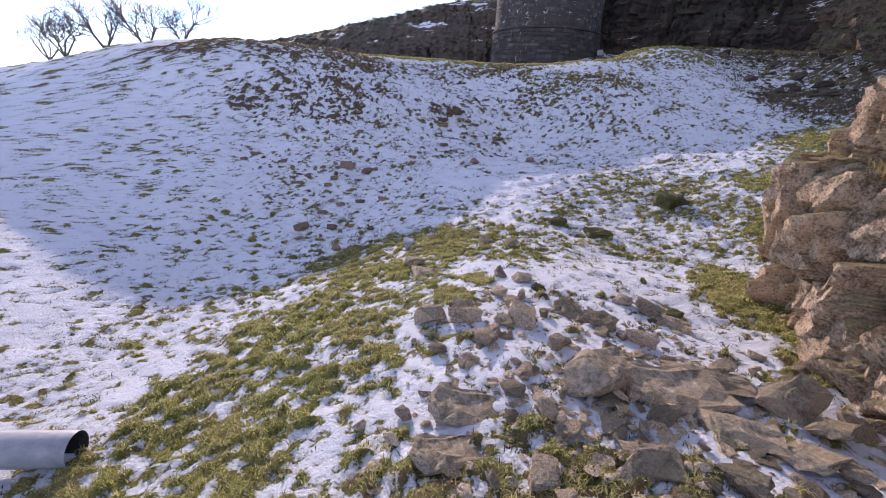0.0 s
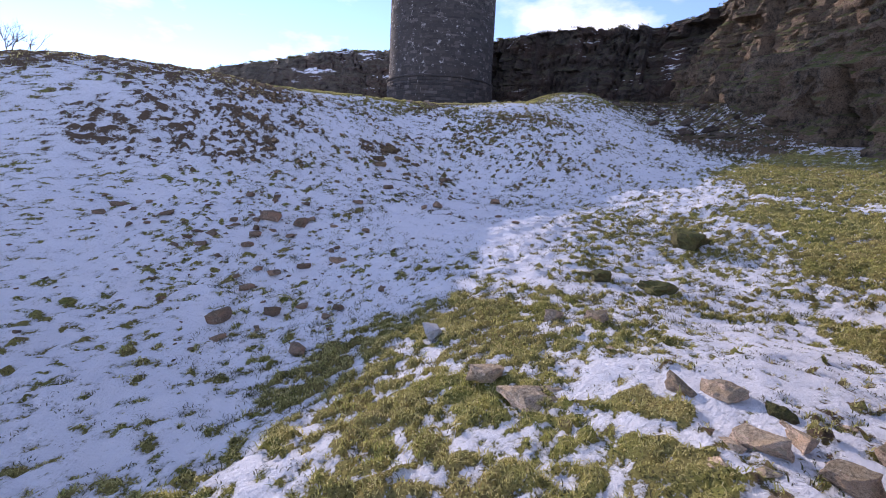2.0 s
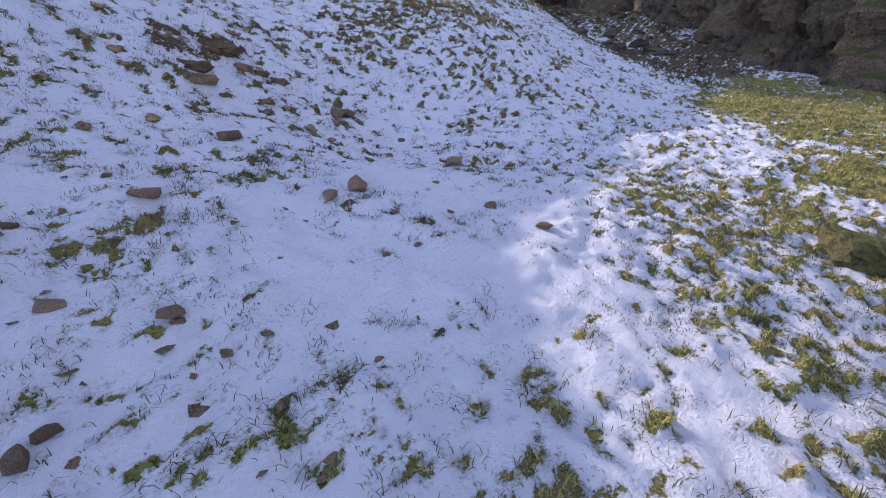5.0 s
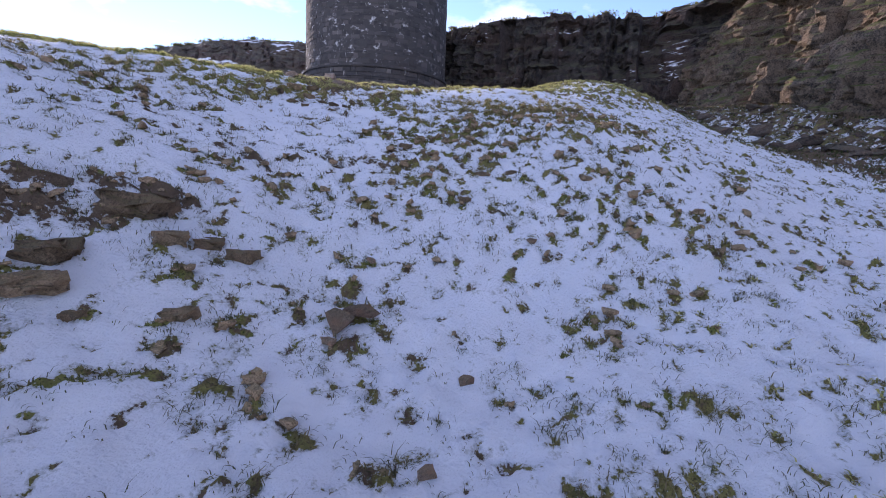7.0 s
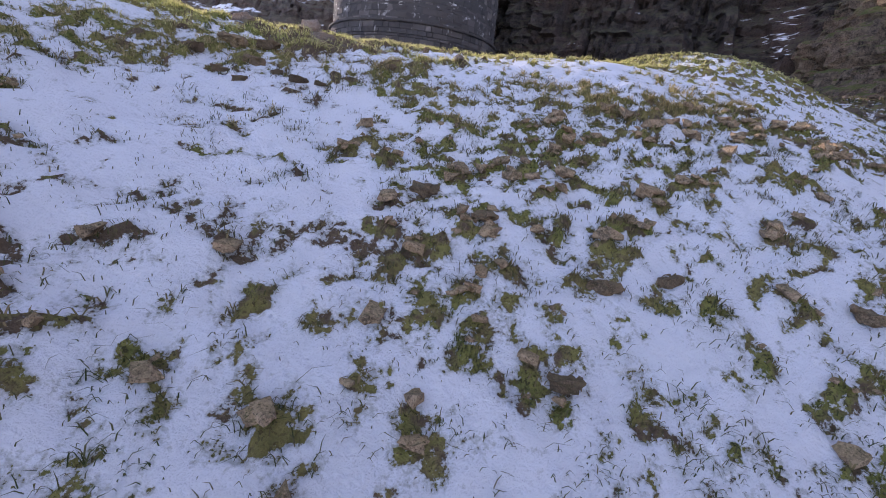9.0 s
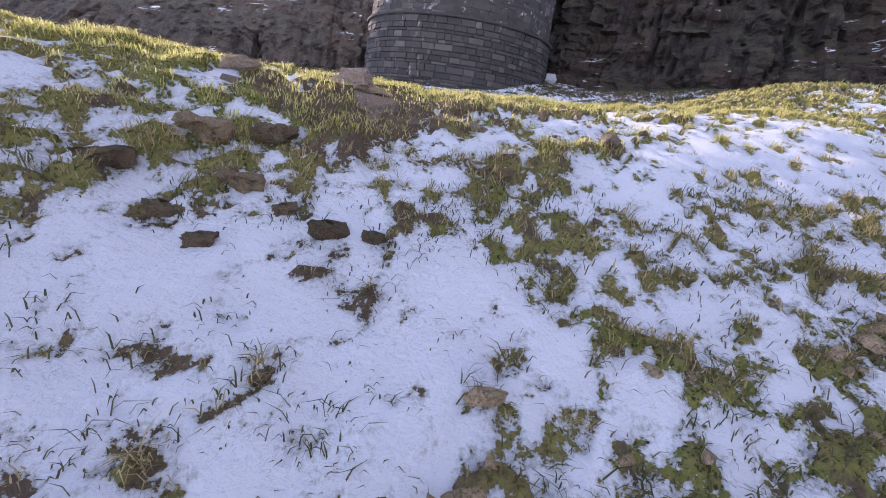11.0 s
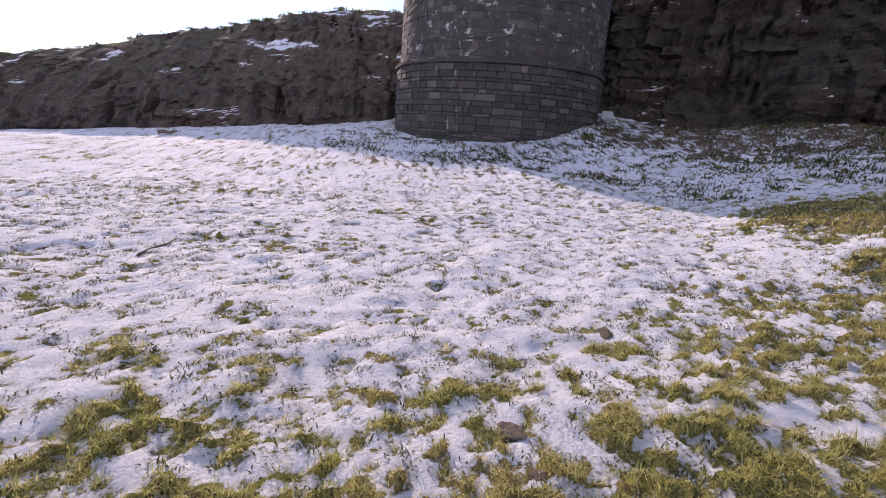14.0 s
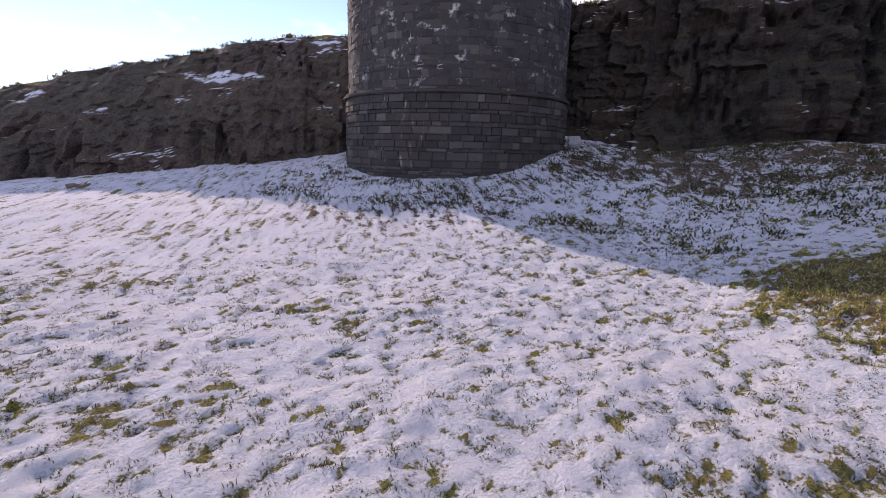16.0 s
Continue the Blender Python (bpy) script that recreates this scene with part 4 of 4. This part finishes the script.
# ---- bare trees behind the bank ----
def bare_tree(x, y, height, seed):
    r = random.Random(seed)
    root = tagged(new("bare_tree"), "leafless grey tree with a fine twiggy crown", "tree", "bare trees")
    root.location = (x, y, ground_z(x, y) - 0.1)
    trunk, crown = bmesh.new(), bmesh.new()
    h = height * 0.32
    tube(trunk, [(0, 0, 0), (0.05, 0.02, h * 0.5), (0.0, 0.08, h)], [height * 0.028, height * 0.022, height * 0.018], 8)

    def grow(p, d, length, radius, level):
        q = p + d * length * 0.55 + Vector((r.uniform(-1, 1), r.uniform(-1, 1), r.uniform(-0.3, 1))) * length * 0.08
        e = p + d * length + Vector((0, 0, 0.06 * length))
        tube(crown, [p, q, e], [radius, radius * 0.75, radius * 0.5], 4 if level else 6, False)
        if level < 4:
            for _ in range((5, 4, 4, 4)[level]):
                at = p.lerp(e, r.uniform(0.45, 1.0))
                turn = Vector((r.gauss(0, 1), r.gauss(0, 1), r.gauss(0.25, 0.7))).normalized()
                grow(at, (d * 0.9 + turn * 0.85).normalized(), length * r.uniform(0.5, 0.72), radius * 0.5, level + 1)

    for k in range(4):
        a = k * 1.6 + r.uniform(-0.4, 0.4)
        grow(Vector((0, 0.08, h * r.uniform(0.75, 1))), Vector((0.6 * math.cos(a), 0.6 * math.sin(a), 0.8)).normalized(), height * r.uniform(0.26, 0.34), height * 0.012, 0)
    part("trunk", finish("trunk", trunk, M_BARK), root)
    part("crown", finish("crown", crown, M_BARK), root)


for k, (x, y, h) in enumerate(((-41.0, 50, 7.4), (-36.5, 50, 8.0), (-32.5, 50.5, 8.2), (-28.2, 50, 7.0), (-48.0, 56, 7.0))):
    bare_tree(x, y, 1.2 * h, 30 + k)


# ---- grass ----
def blades(name, x, y, z, tall, wide, mat, label, seed, droop=0.5, flat=0.0):
    """Bent three-faced blades at the given roots."""
    g = np.random.default_rng(seed)
    n = len(x)
    a, lean = g.uniform(0, 2 * np.pi, n), g.uniform(0.1 + 0.7 * flat, droop, n) * tall
    dx, dy = np.cos(a), np.sin(a)
    face = a + np.pi / 2 + g.uniform(-0.5, 0.5, n)
    wx, wy = np.cos(face) * wide / 2, np.sin(face) * wide / 2
    v = np.empty((n, 5, 3), np.float32)
    v[:, 0] = np.stack([x - wx, y - wy, z - 0.01], 1)
    v[:, 1] = np.stack([x + wx, y + wy, z - 0.01], 1)
    mx, my = x + dx * lean * 0.35, y + dy * lean * 0.35
    v[:, 2] = np.stack([mx - wx * 0.8, my - wy * 0.8, z + tall * 0.6], 1)
    v[:, 3] = np.stack([mx + wx * 0.8, my + wy * 0.8, z + tall * 0.6], 1)
    v[:, 4] = np.stack([x + dx * lean, y + dy * lean, z + tall * (0.95 - 0.35 * flat)], 1)
    f = (np.arange(n)[:, None] * 5 + np.array([0, 1, 3, 0, 3, 2, 2, 3, 4])[None]).astype(np.int32).ravel()
    me = bpy.data.meshes.new(name)
    me.vertices.add(n * 5)
    me.vertices.foreach_set("co", v.ravel())
    me.loops.add(len(f))
    me.loops.foreach_set("vertex_index", f)
    me.polygons.add(n * 3)
    me.polygons.foreach_set("loop_start", np.arange(0, len(f), 3, dtype=np.int32))
    me.materials.append(mat)
    me.update(calc_edges=True)
    return tagged(new(name, me), label, "grass", kind="stuff")


def turf(x0, x1, y0, y1, per_m2, low, high, wide, seed, label, mat=M_GRASS):
    """Short turf wherever the ground is bare of snow."""
    g = np.random.default_rng(seed)
    n = int((x1 - x0) * (y1 - y0) * per_m2)
    x, y = g.uniform(x0, x1, n), g.uniform(y0, y1, n)
    z, m, soil = ground(x, y)
    thick = fbm(x * 5, y * 5, seed + 1, 3)
    keep = (m < 0.06) & (g.random(n) < (1.1 - 0.95 * soil) * (0.25 + 1.3 * thick)) & (beyond(x, y) < -0.5)
    x, y, z, thick = x[keep], y[keep], z[keep], thick[keep]
    tall = g.uniform(low, high, len(x)) * (0.3 + 1.2 * thick)
    return blades("grass", x, y, z, tall, g.uniform(0.7, 1.3, len(x)) * wide, mat, label, seed, 2.6, 1.0)


def tufts(x0, x1, y0, y1, per_m2, count, spread_by, low, high, wide, seed, label, line=None):
    """Thin tufts that poke through the snow, beyond a line of points where one is given."""
    g = np.random.default_rng(seed)
    n = int((x1 - x0) * (y1 - y0) * per_m2)
    cx, cy = g.uniform(x0, x1, n), g.uniform(y0, y1, n)
    _, m, _ = ground(cx, cy)
    keep = (m < 0.5) & (g.random(n) < np.clip(1.1 - 1.8 * m, 0.1, 1)) & (beyond(cx, cy) < -0.5)
    if line:
        keep &= cy > np.interp(cx, *line)
    cx, cy = cx[keep], cy[keep]
    x = np.repeat(cx, count) + g.normal(0, spread_by, len(cx) * count)
    y = np.repeat(cy, count) + g.normal(0, spread_by, len(cx) * count)
    z = ground(x, y)[0]
    tall = g.uniform(low, high, len(x)) * np.repeat(g.uniform(0.5, 1.2, len(cx)), count)
    return blades("grass_tufts", x, y, z, tall, g.uniform(0.7, 1.3, len(x)) * wide, M_DARK_GRASS, label, seed, 2.6, 0.8)


turf(-3.0, 3.2, 1.0, 8.0, 7500, 0.008, 0.027, 0.0055, 501, "short yellow-green turf between patches of snow")
turf(3.2, 12.0, 3.2, 11.5, 1500, 0.015, 0.04, 0.011, 502, "yellow-green turf on the sunny side of the hollow")
turf(-1.5, 6.5, 9.5, 15.0, 5000, 0.008, 0.026, 0.006, 506, "rough olive turf on the clods of the bank", M_ROUGH)
turf(-2.5, 6.0, 14.6, 15.7, 12000, 0.010, 0.042, 0.0034, 507, "dry straw-coloured grass on the edge of the crest", M_STRAW)
turf(-2.5, 6.0, 15.6, 18.6, 14000, 0.008, 0.038, 0.0034, 503, "yellow-green turf on the sunny crest")
turf(-8.0, -2.5, 13.0, 18.4, 900, 0.02, 0.05, 0.012, 504, "rough turf along the crest")
turf(5.5, 11.5, 16.8, 22.6, 2600, 0.012, 0.045, 0.009, 505, "yellow-green turf beside the snowfield")
tufts(-2.5, 5.0, 5.0, 15.4, 100, 15, 0.04, 0.012, 0.045, 0.004, 511, "thin dark grass poking through the snow")
tufts(-3.0, 8.0, 17.0, 24.0, 85, 12, 0.03, 0.008, 0.022, 0.007, 512, "thin grass poking through the sunlit snow")
tufts(-5.0, 3.0, 0.8, 6.0, 40, 10, 0.03, 0.01, 0.025, 0.006, 513, "thin grass poking through the snow")
tufts(1.0, 14.0, 22.0, 32.0, 11, 26, 0.11, 0.03, 0.08, 0.022, 515, "dark grass tussocks on the shaded snow by the tower", ((-4, 0.6, 5.2, 6.6, 7.3), (31.2, 28.3, 26.0, 23.3, 22.0)))
tufts(9.5, 17.0, 11.5, 24.0, 14, 12, 0.10, 0.03, 0.10, 0.022, 516, "dark rough grass on the shaded scree below the cliff")
tufts(5.0, 11.0, 8.0, 16.0, 24, 9, 0.05, 0.015, 0.045, 0.008, 514, "thin dark grass poking through the snow")

g = np.random.default_rng(61)
ledge_u, ledge_d = np.repeat(g.uniform(0.2, 1.7, 46), 40) + g.normal(0, 0.035, 1840), np.repeat(g.uniform(-0.02, 0.26, 46), 40) + g.normal(0, 0.03, 1840)
ca, sa = math.cos(radians(-20)), math.sin(radians(-20))
blades("grass_tufts", 3.15 + ca * ledge_d - sa * ledge_u, 2.75 + sa * ledge_d + ca * ledge_u, np.full(1840, 1.17) + g.uniform(-0.05, 0.03, 1840), g.uniform(0.03, 0.11, 1840), g.uniform(0.004, 0.007, 1840), M_STRAW, "dry olive grass on the ledge of the outcrop", 62, 1.3)

# ---- scrub along the top of the quarry ----
g = np.random.default_rng(77)
sx, sy, sz = [], [], []
for lx, ly, lz in LIPS:
    pick = g.integers(0, len(lx), int(len(lx) * 0.4))
    for k in pick:
        n, r = g.integers(30, 60), g.uniform(0.06, 0.2)
        sx.append(lx[k] + g.normal(0, r, n)), sy.append(ly[k] + g.normal(0, r, n)), sz.append(lz[k] + g.uniform(-0.05, 0.3 * r, n))
sx, sy, sz = np.concatenate(sx), np.concatenate(sy), np.concatenate(sz)
scrub = blades("scrub", sx, sy, sz, g.uniform(0.03, 0.10, len(sx)), g.uniform(0.03, 0.06, len(sx)), M_SHRUB, "low dark scrub along the cliff top", 78, 1.2)
tagged(scrub, category="shrubs")
